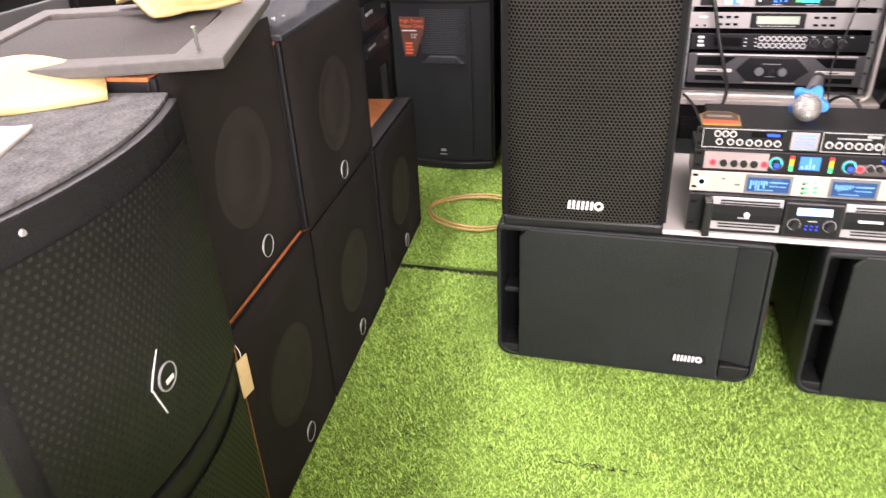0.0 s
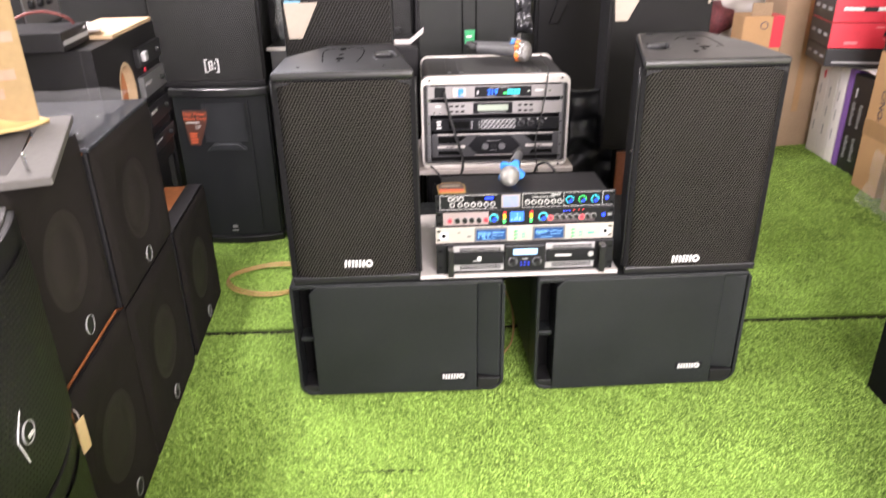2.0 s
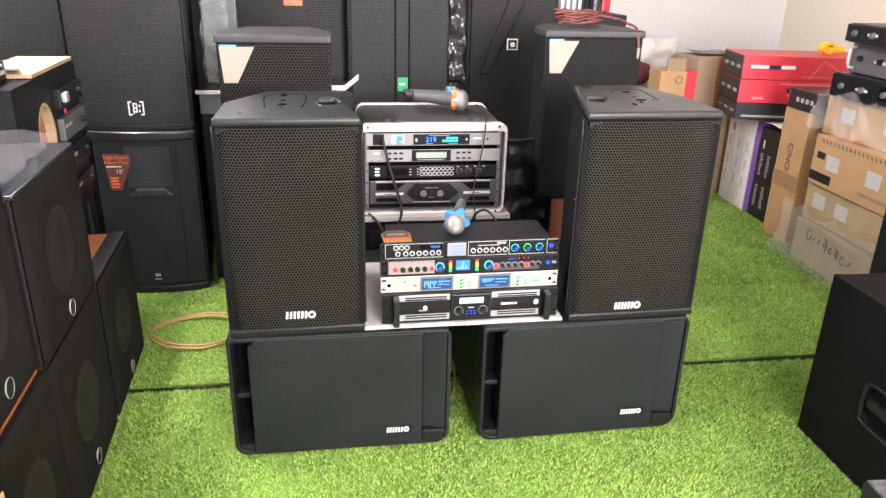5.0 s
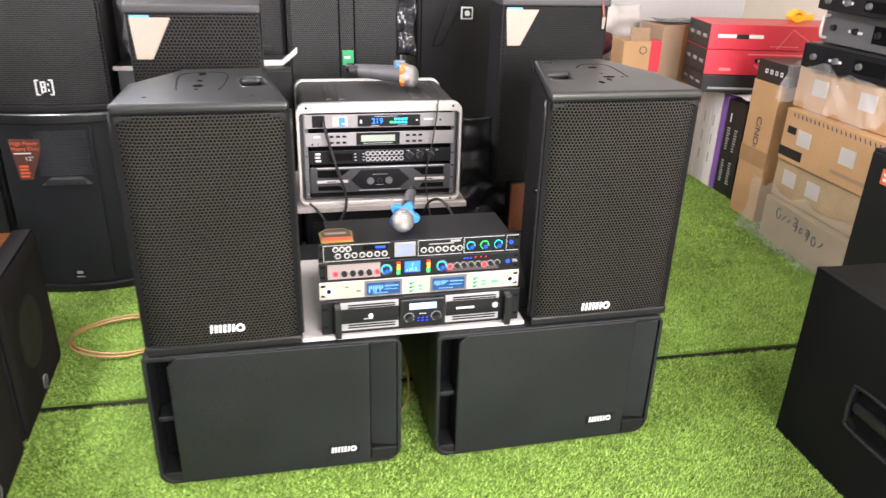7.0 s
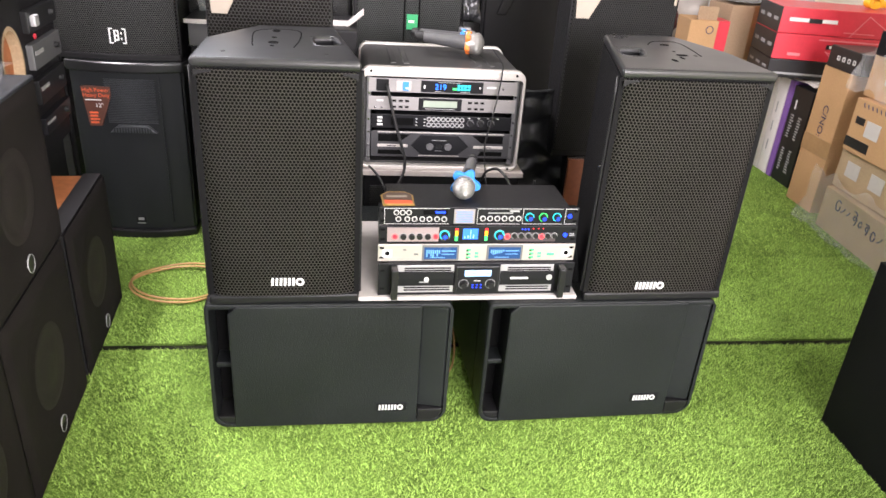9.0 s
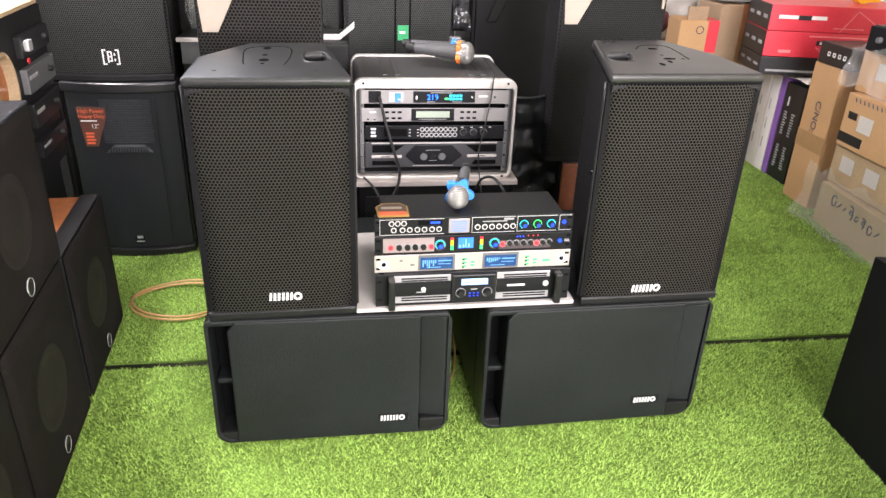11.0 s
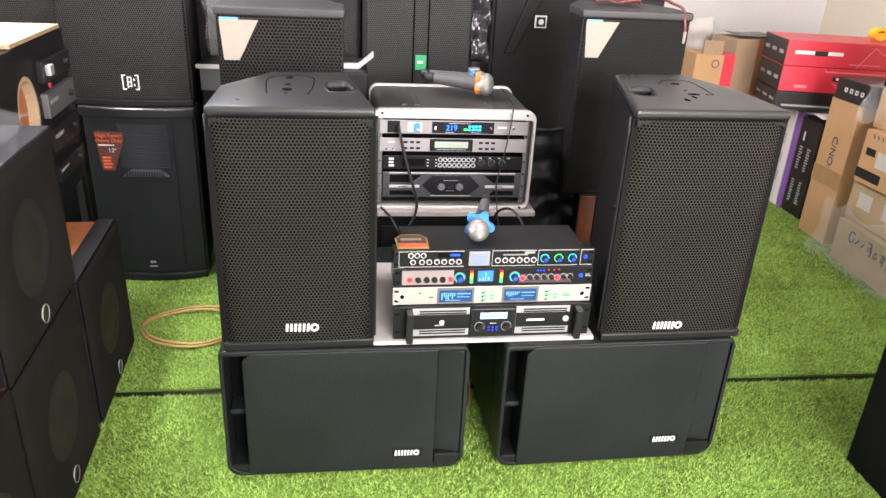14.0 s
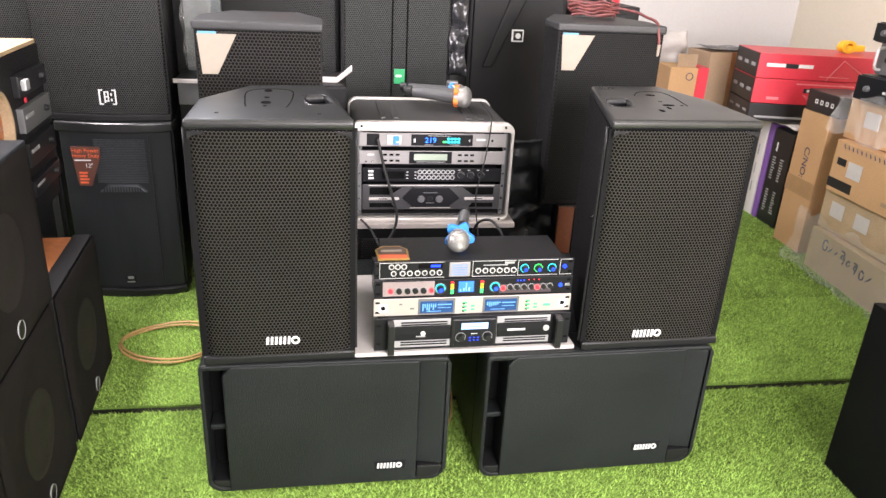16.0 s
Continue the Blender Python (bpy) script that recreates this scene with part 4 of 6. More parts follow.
t, f = rack_unit("line_mixer", 0.133, 0.043, DARK_FACE, "black line mixer with two rows of ringed jacks", 0.034, 0.44)
for k in range(8):
    for z in (0.0135, 0.0315):
        part("jack_ring", bm_ring(0.0074, 0.0048, 0.002, 18, pose(0.178 + k * 0.0148, 0, z)), SILVER, f)
knobs(f, (0.309, 0.341, 0.374), 0.022, 0.010, BLACK_PLASTIC, 0.012, GREY_FACE, "knob", 1.15)
plates(f, "dark_window", [(0.06, 0.13, 0.010, 0.033)], PORT_BLACK)
plates(f, "print_line", [(0.136, 0.142, z, z + 0.002) for z in (0.01, 0.02, 0.03)] + [(0.162, 0.167, z, z + 0.002) for z in (0.01, 0.02, 0.03)] + [(0.30 + 0.03 * k, 0.308 + 0.03 * k, 0.037, 0.039) for k in range(4)], WHITE_PRINT)
bars(f, 0.018, 0.006, 0, 0.022, 0.033, 3, WHITE_PRINT, random.Random(4))
t, f = rack_unit("power_amplifier", 0.040, 0.083, AMP_GREY, "silver and black power amplifier in the rack case", 0.034, 0.44)
for s in (1, -1):
    X = (lambda x: x) if s == 1 else (lambda x: 0.44 - x)
    for za, zb, xo in ((0.050, 0.074, 0.122), (0.008, 0.022, 0.09)):
        poly = [(X(0.022), za), (X(0.10 if xo < 0.1 else 0.09), za), (X(xo), zb), (X(0.022), zb)]
        b = bm_prism(poly if s == 1 else poly[::-1], 0.0, 0.0014)
        bmesh.ops.transform(b, matrix=FRONT, verts=b.verts)
        part("vent_opening", b, PORT_BLACK, f)
    xa, xb = sorted((X(0.02), X(0.115)))
    part("bright_strip", bm_box(xa, xb, -0.002, 0, 0.032, 0.041, 0.0008), ALU, f)
    bars(f, xa + 0.03, 0.034, -0.002, 0.03, 0.005, 1, DARK_FACE, random.Random(6))
oct_ = [(0.125, 0.04), (0.158, 0.010), (0.272, 0.010), (0.308, 0.04), (0.272, 0.076), (0.158, 0.076)]
b = bm_prism(oct_, 0.0, 0.008, 0.002)
bmesh.ops.transform(b, matrix=FRONT, verts=b.verts)
c = part("centre_panel", b, DARK_FACE, f)
for x in (0.184, 0.242):
    part("level_knob", bm_round(0.012, 0.010, 0.008, 20, pose(x, -0.008, 0.038), 0.001), GREY_FACE, c)
part("power_switch", bm_round(0.009, 0.008, 0.003, 16, pose(0.213, -0.008, 0.038)), BLACK_PLASTIC, c)
plates(c, "print_line", [(0.19, 0.236, 0.058, 0.0592), (0.2, 0.225, 0.024, 0.025)], GREY_PRINT, -0.008)
plates(f, "bright_edge", [(0.15, 0.28, 0.004, 0.0065), (0.02, 0.42, 0.0785, 0.082)], ALU)
single("shelf_board", bm_box(0, 0.540, 0, 0.44, 0, 0.016, 0.002), SHELF_BOARD, pose(0.098, 2.125, 0.438, 0, 0, 0.6), "pale board under the rack case", "board")
k = thing("cabinet_stand", (0.14, 2.17, 0.0), 0.6, "black loudspeaker cabinet carrying the rack board", "loudspeaker cabinet")
part("body", bm_box(0, 0.5, 0.0, 0.42, 0.0, 0.438, 0.01), BLACK_PAINT, k)
part("grille", bm_box(0.02, 0.48, -0.008, 0.0, 0.03, 0.39, 0.003), GRILLE_FINE, k)
MIC1 = (0.482, 2.316, 0.810)
m1 = microphone(MIC1, 76, 2, ORANGE_RUBBER, 0.0235, "black microphone with orange ring lying on the rack case")
m1.scale = (1.3, 0.88, 1.3)
m1 = microphone((MIC1[0] - 0.008, MIC1[1] + 0.068, MIC1[2] - 0.003), 73, 2, BLUE_RUBBER, 0.0235, "black microphone with blue ring behind the orange ringed one")
m1.scale = (1.2, 0.88, 1.2)
single("receiver_antenna", bm_tube([(0, 0, 0), (0.001, 0.004, 0.05), (0.002, 0.006, 0.1)], 0.004, 8), RUBBER, pose(0.655, 2.05, 0.36), "thin black receiver antenna standing behind the units", "antenna")


def cable(name, pts, r, mat, label, closed=False):
    o = Vector(pts[0])
    return single(name, bm_tube([Vector(p) - o for p in pts], r, 8, closed), mat, Matrix.Translation(o), label, "cable")


cable("mains_cable", [(0.205, 2.14, 0.715), (0.208, 2.118, 0.70), (0.222, 2.115, 0.64), (0.245, 2.11, 0.56), (0.262, 2.11, 0.50), (0.258, 2.105, 0.45), (0.225, 2.09, 0.39), (0.2, 2.06, 0.36)], 0.0045, RUBBER, "black mains cable hanging from the sequencer")
cable("thin_cable", [(0.545, 2.35, 0.79), (0.545, 2.2, 0.785), (0.541, 2.138, 0.772), (0.532, 2.125, 0.70), (0.518, 2.12, 0.62), (0.505, 2.118, 0.55), (0.512, 2.115, 0.47), (0.52, 2.08, 0.40)], 0.0022, RUBBER, "thin black cable draped over the rack case")
cable("signal_cable", [(0.155, 2.12, 0.472), (0.185, 2.1, 0.445), (0.215, 2.05, 0.40), (0.235, 1.98, 0.37)], 0.0035, RUBBER, "black signal cable behind the stacked units")
cable("white_cable", [(0.43, 1.86, 0.46), (0.47, 1.85, 0.50), (0.53, 1.84, 0.515), (0.58, 1.82, 0.50), (0.6, 1.8, 0.45), (0.59, 1.78, 0.38)], 0.004, WHITE_BOARD, "white cable looped behind the preamplifier")
cable("signal_cable", [(0.5, 2.1, 0.44), (0.5, 2.02, 0.50), (0.52, 1.95, 0.53), (0.545, 1.9, 0.50), (0.55, 1.88, 0.42), (0.54, 1.86, 0.37)], 0.004, RUBBER, "black signal cable looped behind the stacked units")
for x in (0.25, 0.34, 0.36):
    single("jack_plug", bm_round(0.006, 0.005, 0.03, 12, Matrix(), 0.001), BLACK_PLASTIC, pose(x, 1.70, 0.565, 0, 0, 180), "black jack plug in the back of the preamplifier", "plug", "jack plugs")


# ---- stacked cabinets along the left ----
ROW = (-0.52, 0.93)
RD = (-0.0775, 0.997)


def row_at(s, z, back=0.0):
    return (ROW[0] + RD[0] * s - RD[1] * back, ROW[1] + RD[1] * s + RD[0] * back, z)


def cloth_speaker(s0, s1, z, h, back, depth, badge, label, edge=False):
    """Wooden cabinet with a cloth-covered front frame stretched over the cone."""
    w = s1 - s0
    t = thing("cabinet_speaker", row_at(s0, z, back), 94.4, label, "loudspeaker cabinet", "cabinets with cloth fronts")
    part("body", bm_box(0.0, w - 0.004, 0.022, depth, 0.0, h - 0.006, 0.003), BLACK_PAINT, t)
    part("wood_top", bm_box(0.002, w - 0.006, 0.024, depth - 0.002, h - 0.006, h, 0.001), WOOD, t, "orange brown laminated wooden top")
    b = bmesh.new()
    n = 22
    grid = []
    for j in range(n + 1):
        row = []
        for i in range(n + 1):
            u, v = i / n, j / n
            x, zz = u * (w - 0.004), v * (h + 0.004) - 0.001
            r = math.hypot(x - w / 2, zz - h * 0.5)
            y = 0.012 * max(0, 1 - (r / 0.155) ** 2) ** 0.7 - 0.006 * max(0, 1 - (r / 0.06) ** 2)
            e = min(u, 1 - u, v, 1 - v)
            y += 0.008 * max(0, 1 - e / 0.045) ** 2
            row.append(b.verts.new((x, y, zz)))
        grid.append(row)
    for a, c in zip(grid, grid[1:]):
        for i in range(n):
            b.faces.new((a[i], a[i + 1], c[i + 1], c[i]))
    f = part("cloth_front", b, CLOTH, t, "black stretched cloth front", True)
    dish = bmesh.new()
    rings = []
    for q in range(9):
        r = 0.012 + 0.088 * q / 8
        y = 0.012 * max(0, 1 - (r / 0.155) ** 2) ** 0.7 - 0.006 * max(0, 1 - (r / 0.06) ** 2) - 0.0012 - 0.0015 * (q == 7)
        rings.append([dish.verts.new((w / 2 + r * math.cos(k * math.pi / 18), y, h / 2 + r * math.sin(k * math.pi / 18))) for k in range(36)])
    dish.faces.new(rings[0][::-1])
    for a, c in zip(rings, rings[1:]):
        for k in range(36):
            dish.faces.new((a[k], a[(k + 1) % 36], c[(k + 1) % 36], c[k]))
    part("cone_relief", dish, CONE, f, "brownish cone showing through the cloth", True)
    part("front_frame", bm_box(0.001, w - 0.005, 0.0125, 0.022, 0.001, h - 0.001, 0.003), BLACK_PAINT, t)
    if edge:
        part("wood_edge", bm_box(-0.003, 0.001, 0.002, 0.03, 0.004, h - 0.004), WOOD, t, "bare orange wooden edge")
    bx, bz = badge
    part("badge_ring", bm_ring(0.0205, 0.0195, 0.003, 24, pose(bx, 0.002, bz)), GREY_PRINT, f)
    part("badge_disc", bm_round(0.0195, 0.019, 0.002, 24, pose(bx, 0.002, bz)), DARK_FACE, f)
    return t


cloth_speaker(-0.035, 0.327, 0.0, 0.437, 0.0, 0.40, (0.20, 0.055), "cabinet with black cloth front on the turf under another", True)
cloth_speaker(0.329, 0.76, 0.0, 0.425, 0.0, 0.40, (0.205, 0.055), "cabinet with black cloth front on the turf at the row's middle")
cloth_speaker(0.79, 1.21, 0.0, 0.418, 0.0, 0.40, (0.21, 0.045), "small cabinet with bare wooden top at the row's end")
cloth_speaker(-0.03, 0.332, 0.440, 0.405, 0.018, 0.42, (0.195, 0.05), "upper cabinet with black cloth front and orange wooden top")
cloth_speaker(0.335, 0.79, 0.430, 0.372, 0.004, 0.42, (0.215, 0.04), "upper cabinet with cloth front and shiny dark top")
single("dark_lid", bm_box(0.0, 0.452, 0.006, 0.41, 0, 0.010, 0.003), SHEEN, pose(*row_at(0.335, 0.8025, 0.004), 0, 0, 94.4), "shiny dark panel lying on an upper cabinet", "panel")
b = bm_cloth(0.36, 0.46, 0.006, 9, 30, 30, 14.0, 0.03)
for v in b.verts:
    v.co.z += 0.012 - 6.0 * max(0.0, v.co.x - 0.165) ** 1.5
single("clear_sheet", b, CLEAR, pose(-0.80, 1.55, 0.814, 0, 0, 4.4), "clear plastic sheet draped over an upper cabinet", "plastic wrap", "plastic wraps", True)
single("black_strip", bm_box(0.0, 0.414, 0.012, 0.06, 0, 0.006, 0.002), BLACK_PAINT, pose(*row_at(0.79, 0.4192, 0.0), 0, 0, 94.4), "black front edge strip on the small cabinet", "strip")


def stage_speaker(at, turn, w, h, d, label, mark):
    """Curved perforated front under a carpeted top."""
    t = thing("stage_speaker", at, turn, label, "loudspeaker", "carpeted stage loudspeakers")
    n = 14
    arc = [(w * i / n, -0.042 * (1 - (2 * i / n - 1) ** 2)) for i in range(n + 1)]
    plan = arc + [(w - 0.03, d), (0.03, d)]
    part("body", bm_prism(plan, 0.0, h - 0.004, 0.004), BLACK_PAINT, t)
    part("carpet_top", bm_prism([(x, y + 0.012) for x, y in plan], h - 0.004, h + 0.002, 0.002), CARPET, t, "grey speckled carpet top")
    b = bmesh.new()
    rows = [[b.verts.new((x, y - 0.004, z)) for z in (0.03, h - 0.045)] for x, y in [(x, -0.042 * (1 - (2 * x / w - 1) ** 2) - 0.001) for x in [0.02 + (w - 0.04) * i / n for i in range(n + 1)]]]
    for a, c in zip(rows, rows[1:]):
        b.faces.new((a[0], c[0], c[1], a[1]))
    g = part("grille", b, GRILLE_DOT, t, "black perforated steel grille", True)
    if mark:
        part("badge_disc", bm_round(0.017, 0.016, 0.003, 20, pose(w * 0.455, -0.045, 0.130, 0, 0, 1)), DARK_FACE, g)
        part("badge_ring", bm_ring(0.0185, 0.017, 0.003, 20, pose(w * 0.455, -0.046, 0.130, 0, 0, 1)), GREY_PRINT, g)
        part("badge_stroke", bm_tube([(w * 0.455 - 0.004, -0.046, 0.173), (w * 0.455 - 0.029, -0.046, 0.137), (w * 0.455 - 0.028, -0.046, 0.127), (w * 0.455 - 0.016, -0.046, 0.087)], 0.0013, 6), WHITE_PRINT, g)
        bars(g, w * 0.455 - 0.011, 0.124, -0.052, 0.022, 0.011, 1, WHITE_PRINT, random.Random(3))
        part("front_screw", bm_round(0.004, 0.003, 0.003, 10, pose(w * 0.2, -0.028, h - 0.022)), SILVER, t)
    return t


stage_speaker(row_at(-0.455, 0.425, 0.0), 94.4, 0.42, 0.402, 0.40, "curved black loudspeaker with grey carpet top on another", True)
stage_speaker(row_at(-0.455, 0.0, 0.0), 94.4, 0.415, 0.42, 0.40, "curved black loudspeaker on the turf carrying another", False)
s = thing("price_tag", row_at(-0.062, 0.352, -0.022), 84, "small buff paper tag hanging from a cabinet edge", "tag")
part("card", bm_box(-0.013, 0.013, -0.001, 0.001, 0.0, 0.07, 0.0005), CARD_YELLOW, s)
part("string", bm_tube([(0, 0.0, 0.068), (0.002, 0.002, 0.08), (0.0, 0.006, 0.093)], 0.0008, 6), PAPER, s)

YELLOW_PAPER = material("yellow packing paper", (0.55, 0.40, 0.17), 0.75, 0, 0.1, 9, 60, 0.15)
# things on top of the upper cabinets
b = bm_prism([(-0.2, -0.17), (0.2, -0.17), (0.21, 0.27), (-0.19, 0.27)], 0, 0.016, 0.004, 2, [(-0.17, -0.11), (0.13, -0.13), (0.15, 0.19), (-0.16, 0.22)])
t = thing("baffle_frame", (-0.715, 1.025, 0.848), 21, "grey speaker baffle frame with a dark sheet on an upper cabinet", "frame")
part("frame", b, material("grey primed board", (0.095, 0.09, 0.085), 0.8, 0, 0.15, 6, 90, 0.2, 0.2), t)
part("dark_sheet", bm_box(-0.165, 0.135, -0.115, 0.195, 0.003, 0.010), material("grey felt sheet", (0.055, 0.051, 0.049), 0.9, 0, 0.2, 6, 200, 0.3, 0.1), t)
part("bolt", bm_round(0.003, 0.003, 0.035, 10, pose(0.16, -0.12, 0.014, -80), 0.0005), CHROME, t)
for (x, y, z, rz, w, d, mt, lb) in ((-0.735, 1.25, 0.866, 60, 0.16, 0.15, YELLOW_PAPER, "crumpled yellow packing paper lying on the baffle frame"), (-0.715, 0.845, 0.8295, 38, 0.21, 0.15, YELLOW_PAPER, "yellowish folded paper lying on a carpeted loudspeaker top"), (-0.655, 0.665, 0.8295, 20, 0.15, 0.11, PAPER, "white paper sheet lying on a carpeted loudspeaker top")):
    lift = 0.045 if mt is YELLOW_PAPER else 0.0
    b = bm_cloth(w, d, 0.006, 9, 12, 12, x)
    for v in b.verts:
        v.co.z += 0.008 + lift * max(0.0, 1 - abs(v.co.y - 0.02) / (0.5 * d)) * (0.6 + 0.4 * math.cos(v.co.x * 22))
    bmesh.ops.solidify(b, geom=b.faces[:], thickness=0.008)
    single("paper", b, mt, pose(x, y, z, 0, 0, rz), lb, "paper", "loose papers", True)
t = thing("price_card", (-0.775, 1.20, 0.866), 30, "tall buff cardboard sign leaning on an upper cabinet", "sign")
part("card", bm_box(0.0, 0.15, -0.002, 0.002, 0.0, 0.26, 0.0008), material("kraft card", (0.27, 0.185, 0.085), 0.8, 0, 0.12, 8, 60, 0.08), t)
bars(t, 0.03, 0.05, -0.002, 0.11, 0.18, 5, TAN_PRINT, random.Random(8))

# ---- cabinets behind, west end ----
def bowed(x0, x1, y, bulge, back, n=12):
    """Plan of a panel whose front swells towards -y."""
    return [(x0 + (x1 - x0) * i / n, y - bulge * (1 - (2 * i / n - 1) ** 2)) for i in range(n + 1)] + [(x1, back), (x0, back)]


k = thing("stage_loudspeaker", (-0.850, 2.6, 0.0), 0, "black ribbed loudspeaker with an orange power label on the turf", "loudspeaker", "floor loudspeakers")
part("body", bm_prism([(0, 0.03), (0.375, 0.03), (0.34, 0.34), (0.04, 0.34)], 0.0, 0.640, 0.006), BLACK_PLASTIC, k)
part("top_cap", bm_prism(bowed(-0.004, 0.379, 0.004, 0.034, 0.10), 0.612, 0.648, 0.008, 3), TOP_LACQUER, k, "glossy bowed top lip")
part("bottom_cap", bm_prism(bowed(-0.002, 0.377, 0.004, 0.034, 0.10), 0.0, 0.030, 0.006), BLACK_PLASTIC, k)
g = part("grille", bm_prism(bowed(0.006, 0.369, 0.012, 0.024, 0.030), 0.030, 0.612, 0.004), GRILLE_RIB, k)
part("front_crease", bm_tube([(0.300, -0.0085, 0.06), (0.300, -0.0085, 0.60)], 0.0025, 8), GRILLE_RIB, g)
for i in range(26):
    part("horn_rib", bm_box(0.120, 0.285, -0.0150, -0.0095, 0.436 + i * 0.0060, 0.4386 + i * 0.0060), RIB_EDGE, g)
lip = part("horn_lip", bm_front([(0.122, 0.404), (0.280, 0.404), (0.250, 0.430), (0.152, 0.430)], -0.026, -0.008, 0.003), RIB_EDGE, g)
for i in range(14):
    part("lip_rib", bm_box(0.138 + i * 0.0092, 0.142 + i * 0.0092, -0.0285, -0.0255, 0.406, 0.424), GRILLE_RIB, lip)
lab = [(0.044, 0.562), (0.139, 0.562), (0.139, 0.53), (0.098, 0.425), (0.058, 0.425)]
b = bm_prism(lab, 0, 0.0130)
bmesh.ops.transform(b, matrix=pose(0, -0.0040, 0, 90), verts=b.verts)
lb = part("power_label", b, DULL_LABEL, g, "orange red printed corner label")
words("High Power", 0.0182, ORANGE_PRINT, lb, pose(0.091, -0.0176, 0.550, 90))
words("Heavy Duty", 0.0182, ORANGE_PRINT, lb, pose(0.091, -0.0176, 0.532, 90))
bars(lb, 0.054, 0.513, -0.0170, 0.075, 0.007, 1, WHITE_PRINT, random.Random(4))
words('12"', 0.02, WHITE_PRINT, lb, pose(0.098, -0.0176, 0.497, 90))
bars(lb, 0.063, 0.432, -0.0170, 0.04, 0.046, 4, ORANGE_PRINT, random.Random(4))
part("maker_plate", bm_box(0.168, 0.204, -0.0145, -0.0115, 0.050, 0.082, 0.001), DARK_FACE, g)
part("maker_bars", bm_box(0.176, 0.196, -0.016, -0.0145, 0.068, 0.078, bm=bm_box(0.172, 0.2, -0.016, -0.0145, 0.054, 0.058)), GREY_PRINT, g)

k = thing("stage_loudspeaker", (-0.885, 2.605, 0.650), 0, "tall black loudspeaker with perforated front stacked on another", "loudspeaker", "floor loudspeakers")
part("body", bm_prism([(0, 0.03), (0.41, 0.03), (0.37, 0.40), (0.04, 0.40)], 0.0, 0.78, 0.006), BLACK_PAINT, k)
part("bottom_lip", bm_prism(bowed(0.0, 0.41, 0.010, 0.026, 0.030), 0.0, 0.022, 0.004), BLACK_PAINT, k)
g = part("grille", bm_prism(bowed(0.006, 0.404, 0.012, 0.022, 0.030), 0.022, 0.77, 0.003), GRILLE_FINE, k)
mk = None
for x0, x1, z0, z1 in ((0, 0.004, 0, 0.05), (0.004, 0.012, 0, 0.004), (0.004, 0.012, 0.046, 0.05), (0.05, 0.054, 0, 0.05), (0.042, 0.05, 0, 0.004), (0.042, 0.05, 0.046, 0.05), (0.016, 0.020, 0.006, 0.044), (0.02, 0.03, 0.040, 0.044), (0.02, 0.03, 0.024, 0.028), (0.027, 0.031, 0.012, 0.042), (0.02, 0.031, 0.010, 0.014), (0.037, 0.041, 0.03, 0.038), (0.037, 0.041, 0.012, 0.02)):
    mk = bm_box(0.192 + x0, 0.192 + x1, -0.0145, -0.0118, 0.056 + z0, 0.056 + z1, bm=mk)
part("maker_mark", mk, WHITE_PRINT, g, "white bracket shaped mark")

# large open cabinet with gear and board on top
k = thing("open_cabinet", (-0.775, 1.86, 0.0), 94, "black wooden cabinet with a round port and gear slots", "cabinet")
b = bm_box(0.0, 0.62, 0.03, 0.55, 0.0, 0.915, 0.004)
part("body", b, BLACK_PAINT, k)
n = 28
ring = [(0.24 + 0.075 * math.cos(2 * math.pi * i / n), 0.74 + 0.095 * math.sin(2 * math.pi * i / n)) for i in range(n)]
b = bm_prism([(0.0, 0.44), (0.62, 0.44), (0.62, 0.915), (0.0, 0.915)], -0.03, 0.0, 0.0, 2, ring)
bmesh.ops.transform(b, matrix=FRONT, verts=b.verts)
face = part("front_panel", b, BLACK_PAINT, k)
part("port_lining", bm_ring(0.099, 0.088, 0.03, 28, pose(0.24, 0.0295, 0.74) @ Matrix.Diagonal((0.79, 1, 1, 1))), PALE_WOOD, face, "bare orange wooden port edge")
part("port_floor", bm_round(0.094, 0.094, 0.002, 28, pose(0.24, 0.0296, 0.74) @ Matrix.Diagonal((0.79, 1, 1, 1))), WOOD, face)
for z, hh, mt in ((0.80, 0.06, BLACK_PLASTIC), (0.70, 0.07, GREY_FACE), (0.60, 0.07, BLACK_PLASTIC), (0.51, 0.05, DARK_FACE)):
    s = part("gear_front", bm_box(0.345, 0.60, -0.018, 0.002, z, z + hh, 0.003), mt, face)
    part("gear_print", bm_box(0.36, 0.43, -0.0195, -0.018, z + hh * 0.55, z + hh * 0.7), GREY_PRINT, s)
    part("gear_knob", bm_round(0.01, 0.008, 0.012, 14, pose(0.54, -0.018, z + hh / 2)), BLACK_PLASTIC, s)
part("connector_block", bm_box(0.36, 0.395, -0.033, -0.018, 0.818, 0.848, 0.004), SILVER, face)
part("red_lamp", bm_round(0.008, 0.008, 0.004, 12, pose(0.375, -0.018, 0.79)), RED_PRINT, face)
single("board", bm_box(0, 0.42, 0, 0.17, 0, 0.012, 0.002), PALE_WOOD, pose(-0.79, 2.05, 0.917, 0, 0, 94), "pale chipboard strip lying on the open cabinet", "board")
t = thing("amplifier", (-0.82, 1.80, 0.917), 96, "small black amplifier standing on the open cabinet", "amplifier", "loose amplifiers")
part("case", bm_box(0, 0.22, 0.0, 0.22, 0.004, 0.055, 0.003), BLACK_PAINT, t)
part("front_strip", bm_box(0.01, 0.21, -0.002, 0.0, 0.02, 0.032), GREY_PRINT, t)
part("side_screw", bm_round(0.004, 0.004, 0.002, 10, pose(0.19, 0, 0.045)), WHITE_PRINT, t)
